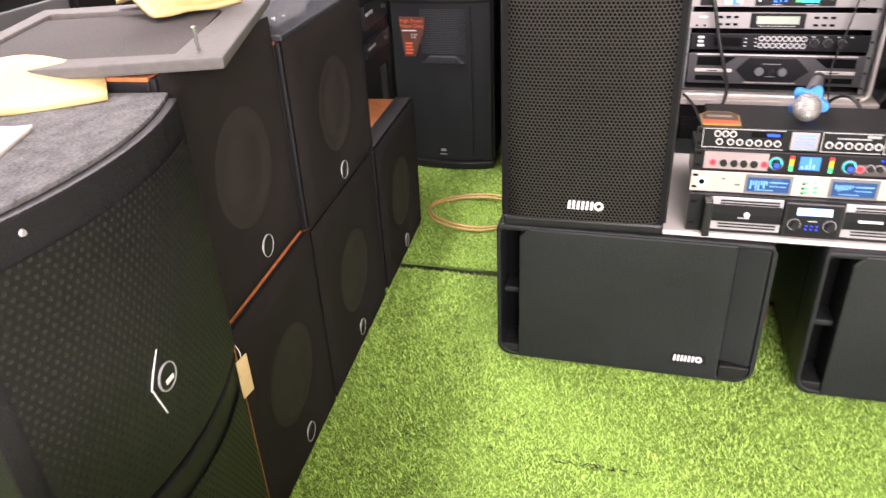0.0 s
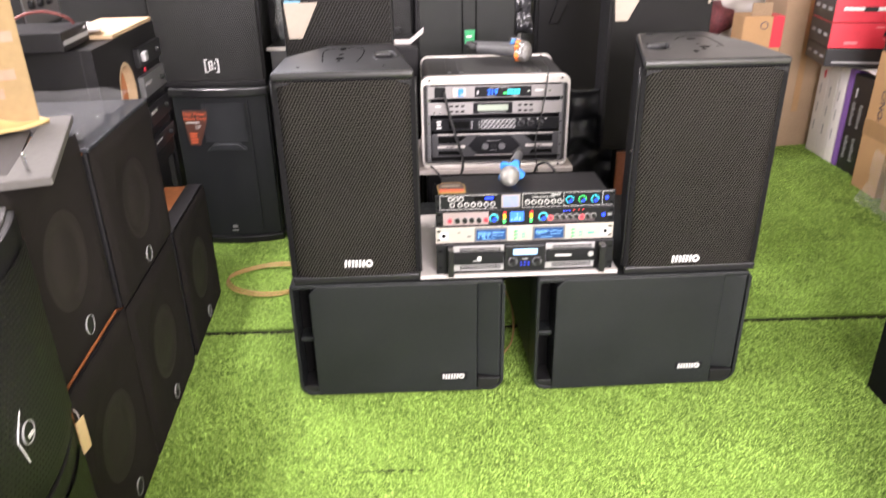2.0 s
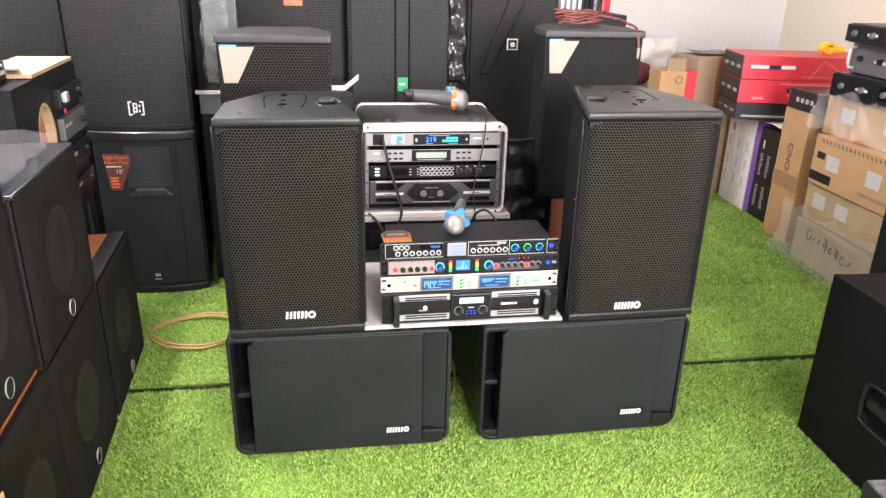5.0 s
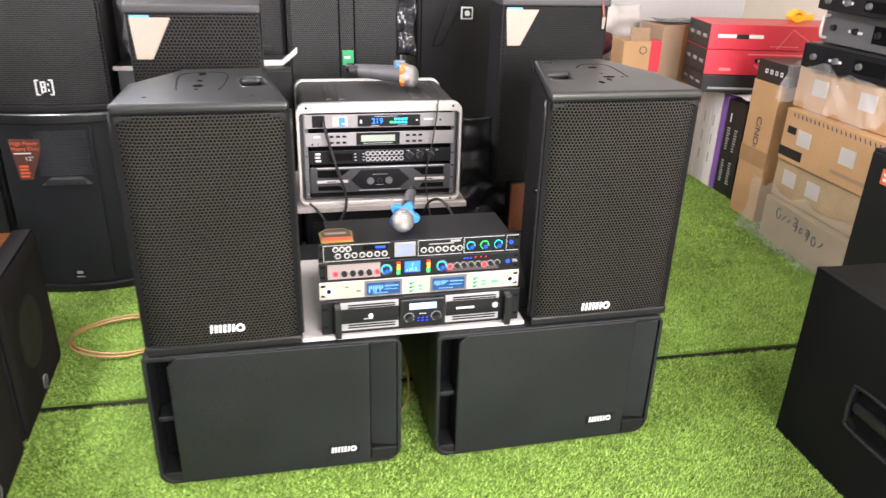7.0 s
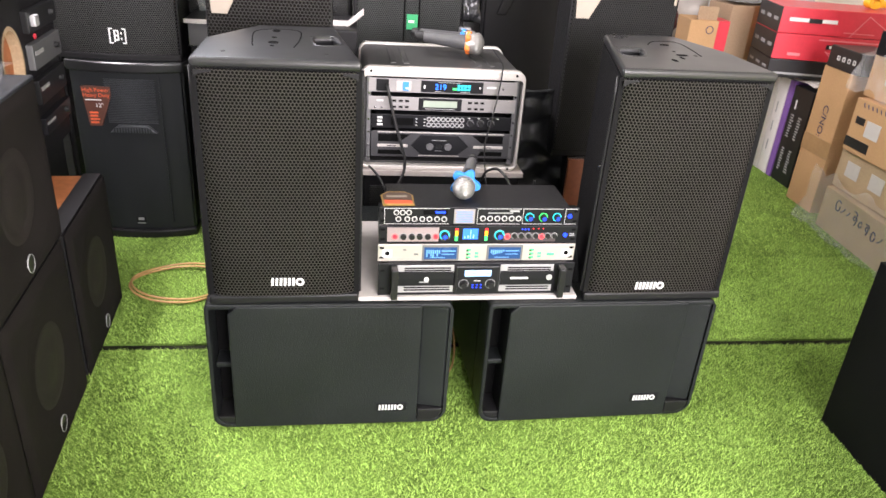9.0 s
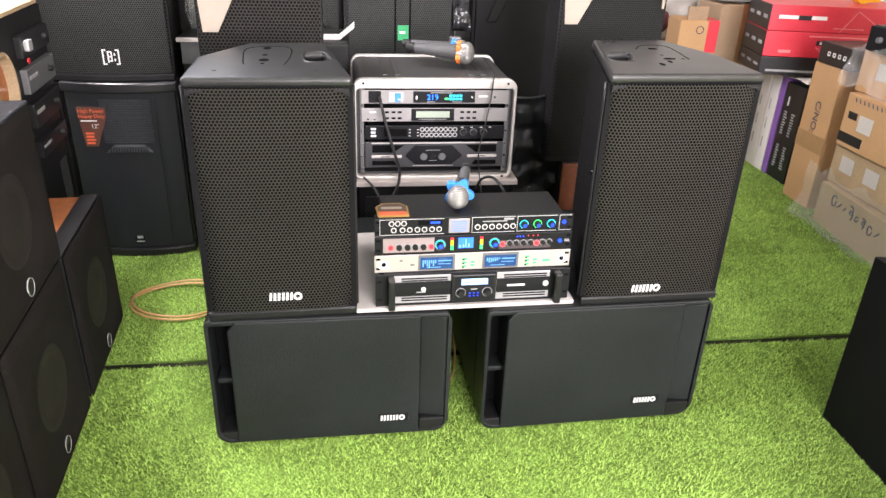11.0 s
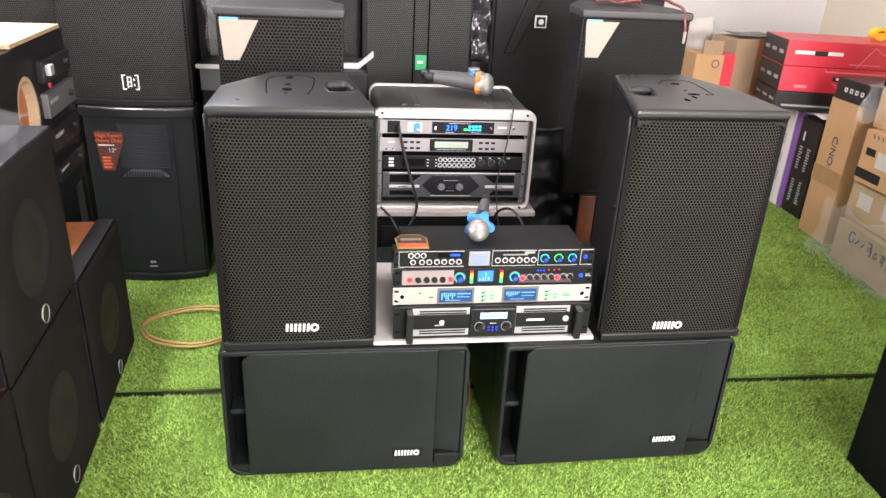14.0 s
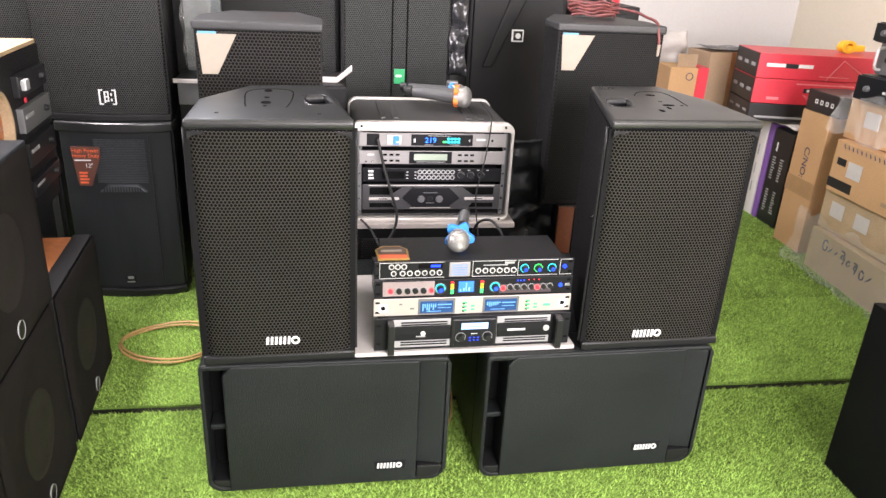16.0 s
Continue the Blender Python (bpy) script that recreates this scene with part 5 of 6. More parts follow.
cable("red_cable", [(-0.98, 1.80, 0.976), (-0.94, 1.84, 1.01), (-0.9, 1.9, 1.015), (-0.86, 1.96, 0.985), (-0.87, 2.0, 0.935)], 0.004, RED_CABLE, "thin red cable lying over the small amplifier")
b = bm_cloth(0.14, 0.1, 0.02, 11, 12, 12, 2.0)
bmesh.ops.translate(b, vec=(0, 0, 0.022), verts=b.verts)
bmesh.ops.solidify(b, geom=b.faces[:], thickness=0.012)
single("packet", b, PAPER, pose(-0.90, 2.06, 0.930, 0, 0, 20), "crumpled white packet on the open cabinet", "packet", "", True)
for x, y, z, w, h, lb in ((-1.12, 2.2, 0.917, 0.30, 0.16, "black amplifier box standing on the open cabinet"), (-1.12, 2.2, 1.078, 0.28, 0.12, "grey amplifier stacked on a black one")):
    t = thing("amplifier", (x, y, z), 94, lb, "amplifier", "loose amplifiers")
    part("case", bm_box(0, w, 0, 0.22, 0, h, 0.004), BLACK_PLASTIC if h > 0.13 else GREY_FACE, t)
    part("front_panel", bm_box(0.01, w - 0.01, -0.004, 0, 0.012, h - 0.012, 0.002), GREY_FACE if h > 0.13 else DARK_FACE, t)
    for q in range(3):
        part("knob", bm_round(0.014, 0.012, 0.014, 16, pose(0.06 + q * 0.07, -0.004, h / 2)), BLACK_PLASTIC, t)

# ---- cabinets behind, middle ----


def wedge(at, turn, w, h, d, label, shade=GRILLE_WIDE):
    """Two-way cabinet with chamfered back corners and a beige corner sticker."""
    t = thing("loudspeaker", at, turn, label, "loudspeaker", "stickered loudspeakers")
    plan = [(0, 0), (0.0, 0.14), (0.07, 0.30), (w - 0.07, 0.30), (w, 0.14), (w, 0)]
    part("body", bm_prism(plan, 0.0, h - 0.02, 0.008), BLACK_PAINT, t)
    part("top_cap", bm_prism([(x + (0.004 if x > w / 2 else -0.004), y - (0.008 if y < 0.01 else -0.004)) for x, y in plan], h - 0.025, h, 0.008, 3), CAP_PAINT, t)
    g = part("grille", bm_box(0.006, w - 0.006, -0.008, 0.004, 0.02, h - 0.026, 0.004), shade, t)
    b = bm_prism([(0.010, h - 0.034), (0.112, h - 0.034), (0.058, h - 0.139), (0.018, h - 0.139)], 0, 0.0015)
    bmesh.ops.transform(b, matrix=pose(0, -0.0085, 0, 90), verts=b.verts)
    st = part("corner_sticker", b, STICKER, g, "beige trapezoid corner sticker")
    part("blue_edge", bm_box(0.012, 0.06, -0.0102, -0.0085, h - 0.034, h - 0.028), material("faded blue print", (0.12, 0.32, 0.45), 0.5), st)
    return t


wedge((-0.288, 2.105, 0.470), 1, 0.336, 0.569, 0.32, "black loudspeaker with a beige corner sticker behind the display")
k = thing("cabinet_stand", (-0.29, 2.11, 0.0), 1, "black cabinet under a stickered loudspeaker", "loudspeaker cabinet")
part("body", bm_box(0, 0.34, 0, 0.4, 0, 0.468, 0.01), BLACK_PAINT, k)
part("grille", bm_box(0.02, 0.32, -0.008, 0, 0.03, 0.44, 0.003), GRILLE_FINE, k)
wedge((0.752, 2.25, 0.472), 0, 0.338, 0.581, 0.32, "black loudspeaker with a beige sticker and a cable coil on top", GRILLE_DARK)
k = thing("cabinet_stand", (0.812, 2.24, 0.0), 0, "red brown wooden cabinet under a stickered loudspeaker", "loudspeaker cabinet")
part("body", bm_box(0, 0.30, 0.012, 0.4, 0, 0.470, 0.004), BLACK_PAINT, k)
part("wood_panel", bm_box(0.002, 0.055, 0.0, 0.012, 0.01, 0.466, 0.002), WOOD_DARK, k, "red brown laminate strip")
part("front_panel", bm_box(0.057, 0.298, 0.0, 0.012, 0.01, 0.466, 0.003), BLACK_PAINT, k)
# coil of cable on the stickered loudspeaker
pts = []
for i in range(64):
    a = i * 2 * math.pi / 14
    r = 0.075 + 0.010 * math.sin(i * 1.7)
    pts.append((r * math.cos(a), 0.6 * r * math.sin(a), 0.006 + 0.0007 * i + 0.004 * math.sin(i * 2.3)))
pts += [(0.11, -0.03, 0.03), (0.14, -0.10, 0.018), (0.15, -0.17, 0.006), (0.152, -0.192, -0.03), (0.156, -0.194, -0.06)]
t = thing("cable_coil", (0.915, 2.43, 1.0545), 0, "coil of red and black cable lying on a loudspeaker", "cable")
part("cable", bm_tube(pts, 0.0045, 6), RED_CABLE, t)
part("plug", bm_round(0.006, 0.004, 0.035, 10, pose(0.156, -0.194, -0.055, 90), 0.001), STICKER, t)


def tall_cabinet(at, w, h, d, turn, label, mat=GRILLE_RIB):
    t = thing("tall_loudspeaker", at, turn, label, "loudspeaker", "tall cabinets along the back")
    part("body", bm_box(0, w, 0.01, d, 0, h, 0.008), BLACK_PAINT, t)
    g = part("grille", bm_box(0.015, w - 0.015, -0.004, 0.012, 0.03, h - 0.03, 0.005), mat, t)
    return t, g


t, g = tall_cabinet((0.105, 2.92, 0.0), 0.43, 1.62, 0.45, 0, "tall black loudspeaker with a green sticker at the back", GRILLE_GRID)
for x in (0.195, 0.252):
    part("vertical_groove", bm_box(x - 0.003, x + 0.003, -0.0055, -0.003, 0.03, 1.59), PORT_BLACK, g)
st = part("green_sticker", bm_box(0.205, 0.247, -0.0065, -0.004, 0.742, 0.798, 0.0005), GREEN_PRINT, g, "small green sticker")
bars(st, 0.212, 0.764, -0.0065, 0.028, 0.016, 1, WHITE_PRINT, random.Random(9))
t, g = tall_cabinet((-0.40, 3.02, 0.0), 0.5035, 1.62, 0.45, 0, "tall black loudspeaker with an orange sticker at the back", GRILLE_FINE)
part("orange_sticker", bm_box(0.25, 0.325, -0.0065, -0.004, 1.073, 1.125, 0.0005), ORANGE_PRINT, g)
part("lower_rail", bm_box(0.02, 0.44, -0.02, -0.004, 0.78, 0.80, 0.003), BLACK_PLASTIC, g)
t, g = tall_cabinet((0.615, 3.02, 0.0), 0.40, 1.62, 0.45, 0, "tall black loudspeaker with a creased front and square mark", BLACK_PAINT)
b = bm_prism([(0.06, 0.80), (0.10, 0.80), (0.27, 1.16), (0.30, 1.58), (0.16, 1.58), (0.17, 1.1)], 0, 0.012, 0.006)
bmesh.ops.transform(b, matrix=pose(0, -0.003, 0, 90), verts=b.verts)
part("front_crease", b, BLACK_PAINT, g)
mk = part("square_mark", bm_box(0.175, 0.222, -0.0165, -0.004, 0.905, 0.952, 0.001), WHITE_PRINT, g)
part("mark_field", bm_box(0.180, 0.217, -0.018, -0.0164, 0.910, 0.947), DARK_FACE, mk)
part("mark_disc", bm_round(0.011, 0.011, 0.001, 18, pose(0.199, -0.018, 0.928)), WHITE_PRINT, mk)
t, g = tall_cabinet((1.06, 3.1, 0.0), 0.30, 1.05, 0.4, 0, "black loudspeaker deep behind the stickered one", BLACK_PAINT)
t, g = tall_cabinet((-1.45, 2.85, 0.0), 0.50, 1.7, 0.45, 0, "tall black loudspeaker behind the open cabinet", GRILLE_FINE)
t, g = tall_cabinet((-0.90, 3.10, 0.0), 0.48, 1.62, 0.42, 0, "tall black loudspeaker deep at the back", GRILLE_FINE)
# plastic sheets hanging between them
for x, y, z, w, h, sd in ((0.555, 2.912, 0.78, 0.07, 0.62, 1.0), (0.735, 2.31, 0.26, 0.17, 0.42, 7.0)):
    b = bm_cloth(w, h, 0.022, 16, 14, 40, sd, 0.012)
    bmesh.ops.transform(b, matrix=pose(0, 0, h / 2, 90), verts=b.verts)
    bmesh.ops.solidify(b, geom=b.faces[:], thickness=0.0006)
    single("plastic_wrap", b, CRINKLE if sd < 5 else DARK_FILM, pose(x, y, z), "crinkled plastic wrap hanging between loudspeakers", "plastic wrap", "plastic wraps", True)
t = thing("side_table", (-0.46, 2.70, 0.0), 0, "grey stand with a white tray edge between loudspeakers", "stand")
part("body", bm_box(0, 0.15, 0.0, 0.25, 0, 0.69, 0.006), BLACK_PLASTIC, t)
part("box", bm_box(0.0, 0.15, -0.01, 0.25, 0.69, 0.766, 0.004), GREY_FACE, t, "grey box front")
part("tray", bm_box(-0.01, 0.16, -0.02, 0.26, 0.766, 0.780, 0.004), BLACK_PLASTIC, t)
part("tray_edge", bm_box(-0.01, 0.16, -0.026, -0.0205, 0.768, 0.783, 0.002), WHITE_BOARD, t, "white tray edge")
t = thing("packed_board", (-0.455, 2.88, 0.0), 0, "grey packed board in crinkled plastic film between loudspeakers", "board")
part("panel", bm_box(0, 0.13, 0, 0.03, 0, 1.5, 0.004), material("blue grey packed board", (0.15, 0.17, 0.172), 0.3, 0, 0.35, 9, 90, 0.2, 0.5), t)
b = bm_cloth(0.10, 0.30, 0.03, 17, 14, 30, 12.0, 0.012)
bmesh.ops.transform(b, matrix=pose(0.05, -0.05, 0.95, 90), verts=b.verts)
part("film", b, FILM, t, "crinkled plastic film", True)
b = bm_prism([(0, 0), (0.10, 0.0), (0.15, 0.04), (0.15, 0.055), (0.098, 0.012), (0, 0.012)], 0, 0.05, 0.003)
bmesh.ops.transform(b, matrix=pose(0, 0, 0, 90), verts=b.verts)
single("foam_edge", b, WHITE_BOARD, pose(-0.01, 2.62, 0.80), "white foam packing edge between loudspeakers", "foam")
k = thing("cabinet_stand", (-0.10, 2.50, 0.0), 0, "low black cabinet behind the stickered loudspeaker", "loudspeaker cabinet")
part("body", bm_box(0, 0.22, 0, 0.3, 0, 0.80, 0.008), BLACK_PAINT, k)
k = thing("cabinet_stand", (0.66, 2.35, 0.0), 8, "black box standing beside the rack case", "loudspeaker cabinet")
part("body", bm_box(0, 0.11, 0, 0.22, 0, 0.448, 0.006), BLACK_PAINT, k)
single("belt_pack", bm_box(-0.02, 0.02, -0.012, 0.012, 0, 0.05, 0.006), GREY_FACE, pose(0.475, 2.50, 0.779), "small grey pack behind the microphone on the rack case", "receiver")

# cable loop and thin tan cable on the turf
pts = [(-0.462 + 0.15 * math.cos(a) * (1 + 0.04 * math.sin(3 * a)), 2.203 + 0.120 * math.sin(a), 0.014 + 0.006 * math.sin(2 * a)) for a in [2 * math.pi * i / 16 for i in range(16)]]
t = thing("cable_loop", (0, 0, 0), 0, "loop of tan speaker cable lying on the turf", "cable")
part("cable", bm_tube(pts, 0.0036, 8, True), TAN_CABLE, t)
part("second_turn", bm_tube([(x * 1.0 + 0.004, y + 0.008, z + 0.007) for x, y, z in pts], 0.0036, 8, True), TAN_CABLE, t)
cable("tan_cable", [(0.37, 2.3, 0.012), (0.42, 2.0, 0.012), (0.40, 1.75, 0.012), (0.33, 1.62, 0.02)], 0.003, TAN_CABLE, "thin tan cable on the turf between the subwoofers")
# ---- right: subwoofer, low box, black cabinet ----
k = thing("floor_subwoofer", (1.385, 1.472, 0.0), -90, "large black subwoofer with side handle pockets on the turf", "subwoofer")
W, HH, DD = 0.62, 0.492, 0.58
px0, px1, pz0, pz1 = 0.215, 0.40, 0.175, 0.285
b = bm_prism([(0, 0), (W, 0), (W, HH), (0, HH)], -0.02, 0.0, 0.0, 2, [(px0, pz0 + 0.02), (px0 + 0.02, pz0), (px1, pz0), (px1, pz1), (px0 + 0.02, pz1), (px0, pz1 - 0.02)])
bmesh.ops.transform(b, matrix=FRONT, verts=b.verts)
part("handle_side", b, DISPLAY_PAINT, k)
part("body", bm_box(0, W, 0.0201, DD, 0, HH, 0.004), DISPLAY_PAINT, k)
h_ = part("handle_pocket", bm_box(px0, px1, 0.014, 0.0199, pz0, pz1), PORT_BLACK, k)
part("grip", bm_box(px0 + 0.002, px1, 0.002, 0.018, (pz0 + pz1) / 2 - 0.014, (pz0 + pz1) / 2 + 0.012, 0.006), BLACK_PLASTIC, h_)
part("pocket_rim", bm_tube([(px1, -0.001, pz0 - 0.002), (px0 + 0.02, -0.001, pz0 - 0.002), (px0 - 0.003, -0.001, pz0 + 0.02), (px0 - 0.003, -0.001, pz1 - 0.02), (px0 + 0.02, -0.001, pz1 + 0.002), (px1, -0.001, pz1 + 0.002)], 0.005, 8), BLACK_PLASTIC, h_)
t = thing("low_monitor", (1.075, 0.32, 0.0), -3, "low black monitor box with grey top on the turf", "loudspeaker")
part("body", bm_box(0, 0.26, 0, 0.58, 0, 0.295, 0.006), BLACK_PAINT, t)
part("carpet_top", bm_box(0.004, 0.256, 0.004, 0.576, 0.295, 0.30, 0.002), CARPET, t)
t = thing("stage_speaker", (-0.315, 0.405, 0.0), -15.5, "black loudspeaker with grey carpet top near the shop's middle", "loudspeaker", "carpeted stage loudspeakers")
plan = [(0.0, -0.06), (0.012, -0.02), (0.05, 0.0), (0.40, 0.0), (0.40, -0.36), (0.03, -0.36)]
part("body", bm_prism(plan, 0.0, 0.644, 0.006), BLACK_PAINT, t)
part("carpet_top", bm_prism(plan, 0.644, 0.65, 0.002), CARPET, t, "grey speckled carpet top")
k = thing("floor_loudspeaker", (1.965, 2.04, 0.0), -88, "tall black loudspeaker with a small orange label by cartons", "loudspeaker")
part("body", bm_box(0, 0.45, 0.012, 0.45, 0, 0.62, 0.006), BLACK_PAINT, k)
g = part("front_panel", bm_box(0.01, 0.44, 0.0, 0.014, 0.01, 0.61, 0.004), BLACK_PAINT, k)
lb = part("orange_label", bm_box(0.07, 0.20, -0.0016, 0.0, 0.52, 0.57), ORANGE_PRINT, g)
bars(lb, 0.08, 0.528, -0.0016, 0.1, 0.034, 2, WHITE_PRINT, random.Random(3))
# ---- cartons along the right ----


def carton(name, at, turn, w, d, h, mat, label, group="", tape=None, lean=0.0):
    t = thing(name, at, turn, label, "carton", group)
    if lean:
        t.matrix_basis = pose(*at, 0, lean, turn)
    b = part("box", bm_box(0, w, 0, d, 0, h, 0.004), mat, t)
    if tape:
        part("tape", bm_box(w * 0.44, w * 0.56, -0.0012, d + 0.0012, h * 0.25, h + 0.0012) if tape == "x" else bm_box(-0.0012, w + 0.0012, -0.0012, 0.0, h * 0.40, h * 0.52), TAPE, b)
    return t, b


# all with the front towards the middle of the room: local x runs towards the shop front
t, b = carton("tall_carton", (2.220, 3.115, 0.0), -90, 0.205, 0.30, 0.642, CARTON, "tall brown carton with printed letters standing on the turf", "cartons", "z")
words("C/NO:", 0.052, INK, b, pose(0.10, -0.002, 0.410, 90, 90, 0))
t, b = carton("small_carton", (2.212, 3.095, 0.6435), -89, 0.235, 0.20, 0.092, BLACK_PRINT, "small black carton with white handling signs", "cartons")
for q in range(4):
    part("handling_sign", bm_ring(0.013, 0.007, 0.001, 4, pose(0.07 + q * 0.036, 0, 0.046, 0, 45)), WHITE_PRINT, b)
t, b = carton("tall_carton", (2.285, 3.385, 0.0), -90, 0.165, 0.30, 0.485, BLACK_PRINT, "black printed carton standing on edge", "cartons")
rnd = random.Random(7)
for q in range(4):
    bars(b, 0.03 + 0.065 * (q % 2), 0.06 + 0.17 * (q // 2), 0, 0.03, 0.12, 9, GREY_PRINT, rnd)
bars(b, 0.04, 0.36, 0, 0.012, 0.08, 1, WHITE_PRINT, rnd)
t, b = carton("tall_carton", (2.282, 3.432, 0.0), -90, 0.043, 0.30, 0.50, PURPLE, "purple printed carton standing on edge", "cartons")
for q, (y, w) in enumerate(((3.517, 0.08), (3.612, 0.09), (3.712, 0.095))):
    t, b = carton("tall_carton", (2.280, y, 0.0), -90, w, 0.30, 0.50 - 0.012 * q, WHITE_CARTON, "white printed carton standing on edge", "cartons")
    bars(b, w * 0.35, 0.10, 0, 0.010, 0.30, 3, GREY_PRINT, rnd)
part("red_spot", bm_box(0.05, 0.068, -0.0012, 0, 0.41, 0.45), RED_PRINT, b)
b = bm_cloth(0.32, 0.40, 0.012, 7, 14, 14, 3.0)
bmesh.ops.translate(b, vec=(0, 0, 0.014), verts=b.verts)
bmesh.ops.solidify(b, geom=b.faces[:], thickness=0.004)
single("foam_sheet", b, WHITE_CARTON, pose(2.45, 3.44, 0.50), "white foam sheet over the standing cartons", "packing", "", True)
# amplifier cartons: black below, two red above
for z, h, mt, lab in ((0.535, 0.085, BLACK_PRINT, "black flat amplifier carton under red ones"), (0.622, 0.118, RED_PRINT, "red flat amplifier carton with printed icons"), (0.742, 0.118, RED_PRINT, "red flat amplifier carton on top of another")):
    t, b = carton("amplifier_carton", (2.10, 3.36, z - 0.008), -11, 0.74, 0.32, h, mt, lab, "amplifier cartons")
    s = part("dark_end", bm_box(-0.002, 0.0, 0.002, 0.318, 0.002, h - 0.002), BLACK_PRINT, b)
    for q in range(3):
        part("end_print", bm_box(-0.0035, -0.0018, 0.03 + 0.1 * q, 0.085 + 0.1 * q, h * 0.42, h * 0.56), GREY_PRINT, s)
    if mt is RED_PRINT:
        if z > 0.7:
            bars(b, 0.04, h * 0.42, 0, 0.28, 0.03, 1, WHITE_PRINT, random.Random(12))
            part("dark_spot", bm_box(0.13, 0.19, -0.0026, -0.0012, h * 0.44, h * 0.62), BLACK_PRINT, b)
            tri = [((0.33, 0.0, 0.0), (0.40, 0.0, 0.10)), ((0.40, 0.0, 0.10), (0.56, 0.0, 0.0)), ((0.30, 0.0, 0.02), (0.44, 0.0, 0.02))]
        else:
            part("icon_band", bm_box(0.24, 0.56, -0.0014, 0, h * 0.5, h * 0.68), BLACK_PRINT, b)
            for q in range(6):
                part("icon", bm_box(0.255 + 0.05 * q, 0.275 + 0.05 * q, -0.0026, -0.0013, h * 0.54, h * 0.64), WHITE_PRINT, b)
            bars(b, 0.20, h * 0.80, 0, 0.42, 0.012, 1, PINK_PRINT, random.Random(1))
            bars(b, 0.07, h * 0.12, 0, 0.09, 0.025, 1, PINK_PRINT, random.Random(1))
            tri = [((0.24, 0.0, 0.05), (0.36, 0.0, 0.0)), ((0.24, 0.0, 0.05), (0.30, 0.0, 0.0))]
        for p, q in tri:
            part("line_print", bm_tube([p, q], 0.002, 5), PINK_PRINT, b)
    else:
        bars(b, 0.03, 0.012, 0, 0.6, 0.018, 1, GREY_PRINT, random.Random(3))
t = thing("carton_stand", (2.10, 3.46, 0.0), 0, "stacked dark cartons carrying the amplifier cartons", "carton")
part("box", bm_box(0.40, 0.70, 0.0, 0.28, 0, 0.512, 0.004), BLACK_PRINT, t)
t = thing("tape_gun", (2.62, 3.44, 0.8535), 10, "yellow plastic tape dispenser on the red cartons", "tool")
t.scale = (0.8, 0.75, 0.55)
part("wheel", bm_ring(0.055, 0.03, 0.05, 22, pose(-0.03, 0.025, 0.056)), YELLOW_PLASTIC, t)
part("body", bm_box(-0.05, 0.11, -0.02, 0.03, 0.01, 0.07, 0.02, 3), YELLOW_PLASTIC, t)
# cartons far back
t, b = carton("carton", (2.045, 3.73, 0.0), 10, 0.31, 0.20, 0.80, CARTON_DARK, "large brown carton with taped top at the back wall", "cartons", "x")
b2 = bm_cloth(0.27, 0.18, 0.012, 9, 12, 12, 8.0)
bmesh.ops.translate(b2, vec=(0.16, 0.10, 0.815), verts=b2.verts)
part("loose_film", b2, CRINKLE, t)
t, b = carton("carton", (1.782, 3.62, 0.0), -4, 0.20, 0.18, 0.735, CARTON, "open brown carton with a red corner", "cartons")
part("red_corner", bm_box(0.145, 0.202, -0.002, 0.12, 0.58, 0.737), RED_PRINT, b)
part("no_sign", bm_ring(0.020, 0.016, 0.002, 18, pose(0.105, 0, 0.69)), INK, b)
part("open_flap", bm_box(0.04, 0.14, 0.02, 0.03, 0.735, 0.80), CARTON_DARK, b)
b = bm_cloth(0.26, 0.3, 0.05, 7, 18, 18, 6.0)
bmesh.ops.transform(b, matrix=pose(0, 0, 0.14, 80), verts=b.verts)
bmesh.ops.solidify(b, geom=b.faces[:], thickness=0.02)
single("paper_bag", b, PAPER, pose(1.93, 4.05, 0.585), "crumpled white paper bag on cartons at the back", "bag", "", True)
t, b = carton("carton", (1.80, 3.96, 0.0), 0, 0.22, 0.25, 0.57, CARTON_DARK, "brown carton under a white paper bag", "cartons")
b = bm_ball(0.16, Matrix.Diagonal((1, 0.8, 0.62, 1)))
for v in b.verts:
    v.co *= 1 + 0.35 * noise.noise(v.co * 14)
single("cloth_bag", b, material("dark red bag cloth", (0.10, 0.02, 0.025), 0.7, 0, 0.6, 9, 60, 0.4), pose(1.72, 4.02, 0.67), "dark red crumpled cloth bag on a carton", "bag", "", True)
t, b = carton("carton", (1.49, 3.90, 0.0), 0, 0.30, 0.28, 0.58, CARTON_DARK, "brown carton under a dark cloth bag", "cartons")
t = thing("wrapped_roll", (1.33, 3.5, 0.0), 0, "white speckled roll with a red band standing upright", "roll")
part("roll", bm_round(0.045, 0.045, 1.5, 20, pose(0, 0, 0, -90)), CRINKLE, t)
part("red_band", bm_round(0.05, 0.05, 0.3, 20, pose(0.04, 0.02, 0.9, -90)), RED_PRINT, t)
t = thing("striped_panel", (0.98, 3.55, 0.0), 0, "grey striped ventilation panel leaning at the back", "panel")
part("frame", bm_box(0, 0.34, 0, 0.04, 0, 1.5, 0.004), GREY_FACE, t)
for q in range(11):
    part("slat", bm_box(0.012 + q * 0.03, 0.03 + q * 0.03, -0.012, 0.0, 0.8, 1.48, 0.002), SILVER, t)
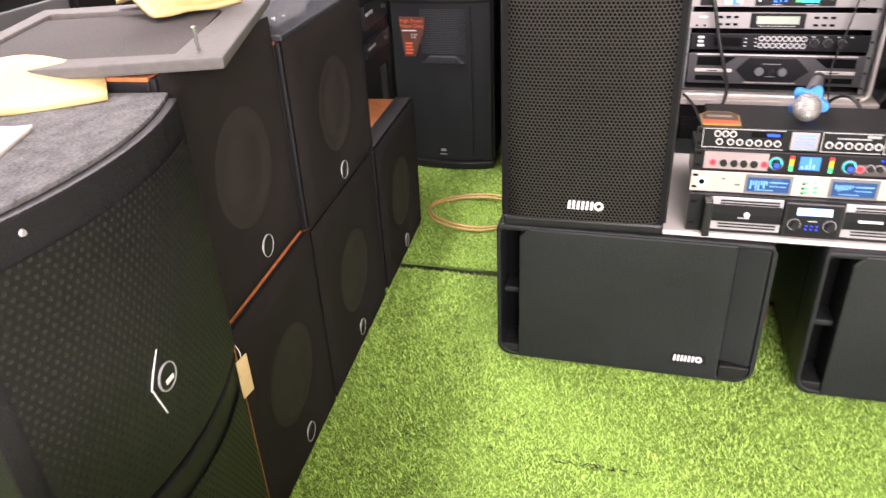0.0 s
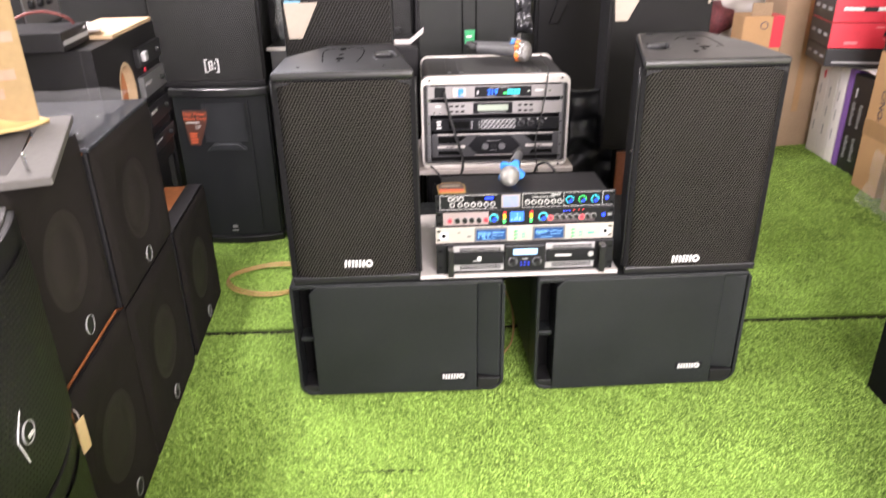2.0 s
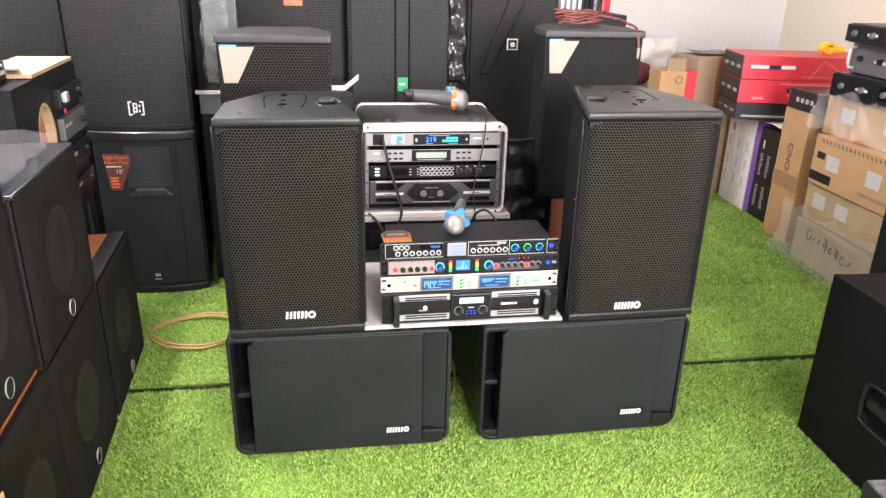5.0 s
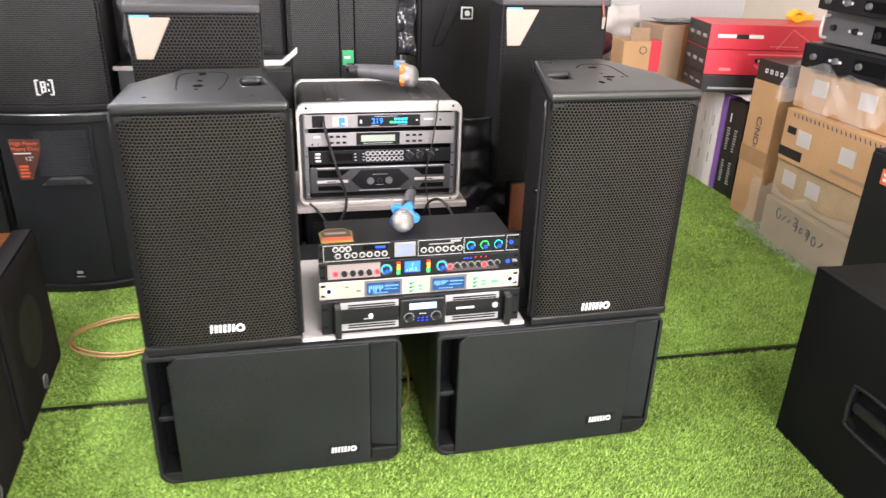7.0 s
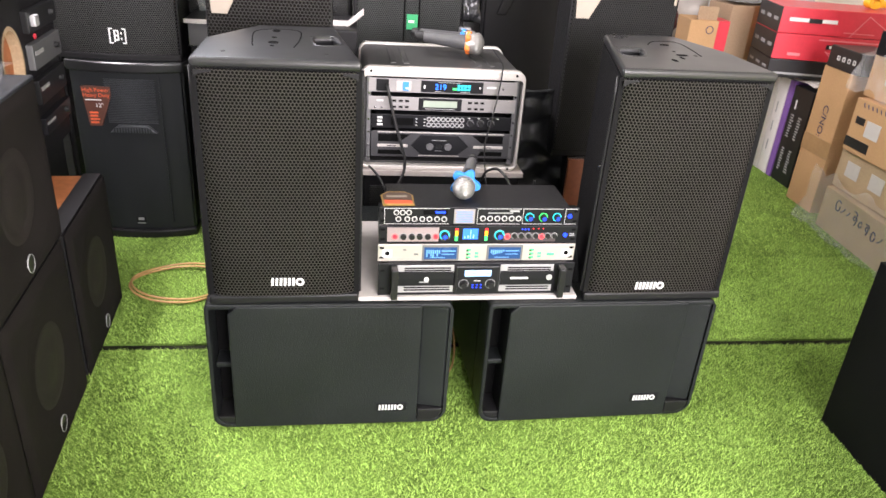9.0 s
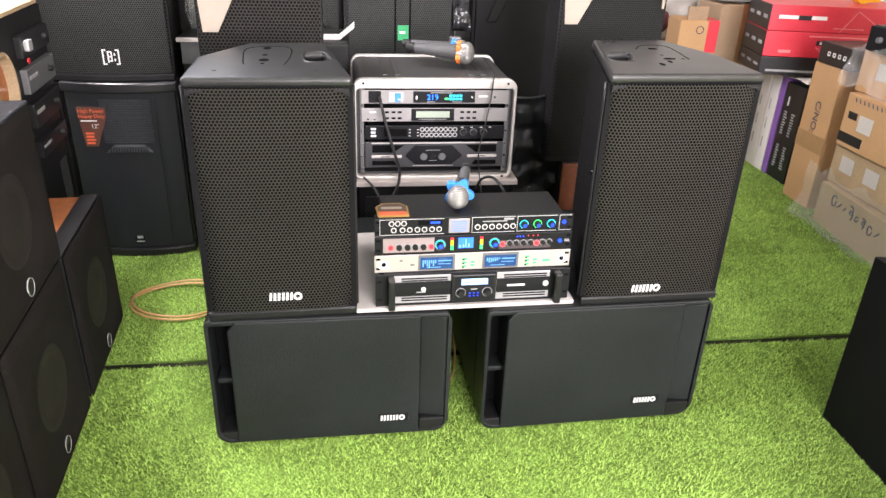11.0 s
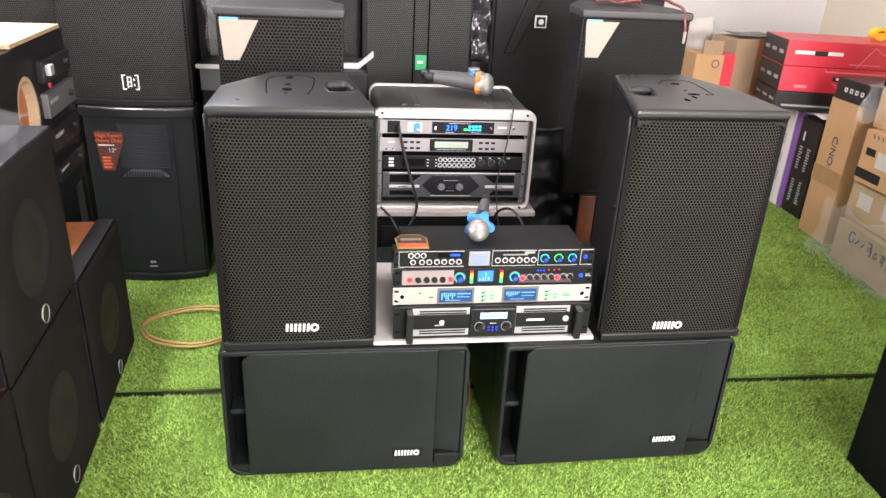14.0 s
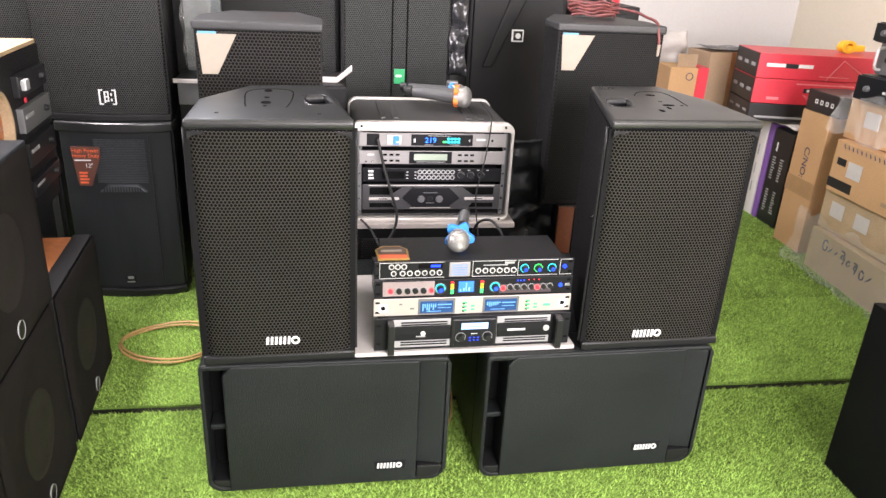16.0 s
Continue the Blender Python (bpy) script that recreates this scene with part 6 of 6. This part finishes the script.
# wrapped cartons nearer
rnd = random.Random(21)
spec = ((2.175, 2.790, 0.0, 0.58, 0.40, 0.185, "pale brown carton with a handwritten number under plastic film"), (2.20, 2.80, 0.189, 0.64, 0.38, 0.17, "pale brown carton with paper labels under plastic film"), (2.175, 2.775, 0.362, 0.62, 0.40, 0.22, "brown printed carton with spiral drawing and labels"), (2.21, 2.80, 0.585, 0.56, 0.38, 0.17, "brown carton in clear film on top of the stack"))
for q, (x, y, z, w, d, h, lab) in enumerate(spec):
    t, b = carton("flat_carton", (x, y, z), -90 - (3, 1, 0, -2)[q], w, d, h, PALE_WOOD if q < 2 else CARTON, lab, "wrapped cartons")
    if q == 0:
        loop = ((0.9, 0.8), (0.4, 1.0), (0.0, 0.5), (0.3, 0.0), (0.9, 0.15), (0.95, 0.5))
        hook = ((0.0, 1.0), (0.55, 0.9), (0.5, 0.45), (0.1, 0.4), (0.25, 0.75), (0.6, 0.55), (0.45, 0.0))
        dash = ((0.0, 0.3), (0.5, 0.55), (1.0, 0.95))
        for s_, (glyph, big) in enumerate(((loop, 1.0), (dash, 0.7), (dash, 0.5), (hook, 1.1), (loop, 0.55), (hook, 1.0), (loop, 0.8), (dash, 0.8))):
            cx, zc = 0.10 + s_ * 0.044, 0.122 - 0.004 * s_ + rnd.uniform(-0.006, 0.006)
            part("ink_stroke", bm_tube([(cx + 0.034 * big * (u + rnd.uniform(-0.08, 0.08)), -0.001, zc + 0.045 * big * (v + rnd.uniform(-0.08, 0.08))) for u, v in glyph], 0.003, 6), INK, b)
    if q in (1, 2, 3):
        for lx in ((0.06, 0.22) if q == 1 else (0.10, 0.36)):
            part("paper_label", bm_box(lx, lx + 0.085, -0.0014, 0, h * 0.38, h * 0.38 + 0.065), PAPER, b)
    if q == 2:
        part("dark_band", bm_box(0.0, 0.15, -0.0013, 0, 0.02, 0.06), BLACK_PRINT, b)
        part("dark_patch", bm_box(0.03, 0.085, -0.0013, 0, 0.12, 0.15), BLACK_PRINT, b)
        for s_ in range(22):
            part("spiral_print", bm_tube([(0.05 + 0.026 * s_, -0.0012, h - 0.012), (0.058 + 0.026 * s_, -0.0012, h - 0.028)], 0.0022, 5), INK, b)
        bars(b, 0.33, 0.03, 0, 0.25, 0.028, 1, CARTON_DARK, rnd)
for x, y, z, w, h, sd in ((2.125, 2.53, 0.0, 0.70, 0.25, 1.5), (2.16, 2.53, 0.60, 0.60, 0.17, 3.5)):
    b = bm_cloth(w, h, 0.014, 9, 60, 30, sd, 0.05)
    bmesh.ops.transform(b, matrix=pose(0, 0, h / 2, 90), verts=b.verts)
    for v in b.verts:
        v.co.y -= 0.05 * max(0.0, 0.5 - v.co.z / h) + 0.022 * abs(noise.noise(Vector((v.co.x * 26 + v.co.z * 14, sd, v.co.z * 9)))) - 0.010
        v.co.z = max(v.co.z, 0.004)
    single("plastic_film", b, FILM, pose(x, y, z, 0, 0, -92), "loose clear plastic film wrapped round cartons", "plastic wrap", "plastic wraps")
# amplifiers stacked on the wrapped cartons
for q, (x, y, z, h, mt) in enumerate(((2.17, 2.74, 0.757, 0.10, BLACK_PLASTIC), (2.22, 2.72, 0.859, 0.125, GREY_FACE), (2.16, 2.70, 0.986, 0.075, BLACK_PLASTIC))):
    t = thing("amplifier", (x, y, z), -90 - 4 * (q - 1), ("black amplifier on wrapped cartons", "grey amplifier stacked on a black one by the cartons", "black amplifier on top of the stack by the cartons")[q], "amplifier", "amplifiers by the cartons")
    part("case", bm_box(0, 0.46, 0.004, 0.36, 0, h, 0.004), mt, t)
    f = part("faceplate", bm_box(-0.006, 0.466, -0.004, 0.004, 0.004, h - 0.004, 0.002), DARK_FACE if q != 1 else GREY_FACE, t)
    for s_ in range(3):
        part("knob", bm_round(0.013, 0.011, 0.014, 14, pose(0.06 + 0.12 * s_, -0.004, h / 2)), GREY_FACE if q != 1 else BLACK_PLASTIC, f)
    part("vent_block", bm_box(0.27, 0.42, -0.006, -0.004, h * 0.25, h * 0.75), PORT_BLACK, f)
    bars(f, 0.14, h * 0.4, -0.004, 0.08, 0.018, 1, WHITE_PRINT, rnd)
    if q == 1:
        part("handle", bm_tube([(0.02, -0.004, 0.02), (0.02, -0.03, 0.03), (0.02, -0.03, 0.095), (0.02, -0.004, 0.105)], 0.006, 8), ALU, t)
# low shelf of spare gear behind the row
t = thing("gear_shelf", (-1.36, 0.9, 0.0), 90, "dark grey low shelf with spare gear behind the row", "shelf")
part("body", bm_box(0, 1.2, 0.012, 0.38, 0, 0.88, 0.006), BLACK_PLASTIC, t)
for q in range(3):
    part("gear_front", bm_box(0.03 + 0.39 * q, 0.39 + 0.39 * q, 0.0, 0.014, 0.60, 0.80, 0.004), GREY_FACE if q % 2 else BLACK_PAINT, t)
    part("shelf_edge", bm_box(0.02 + 0.39 * q, 0.40 + 0.39 * q, 0.0, 0.014, 0.55, 0.58, 0.003), GREY_FACE, t)
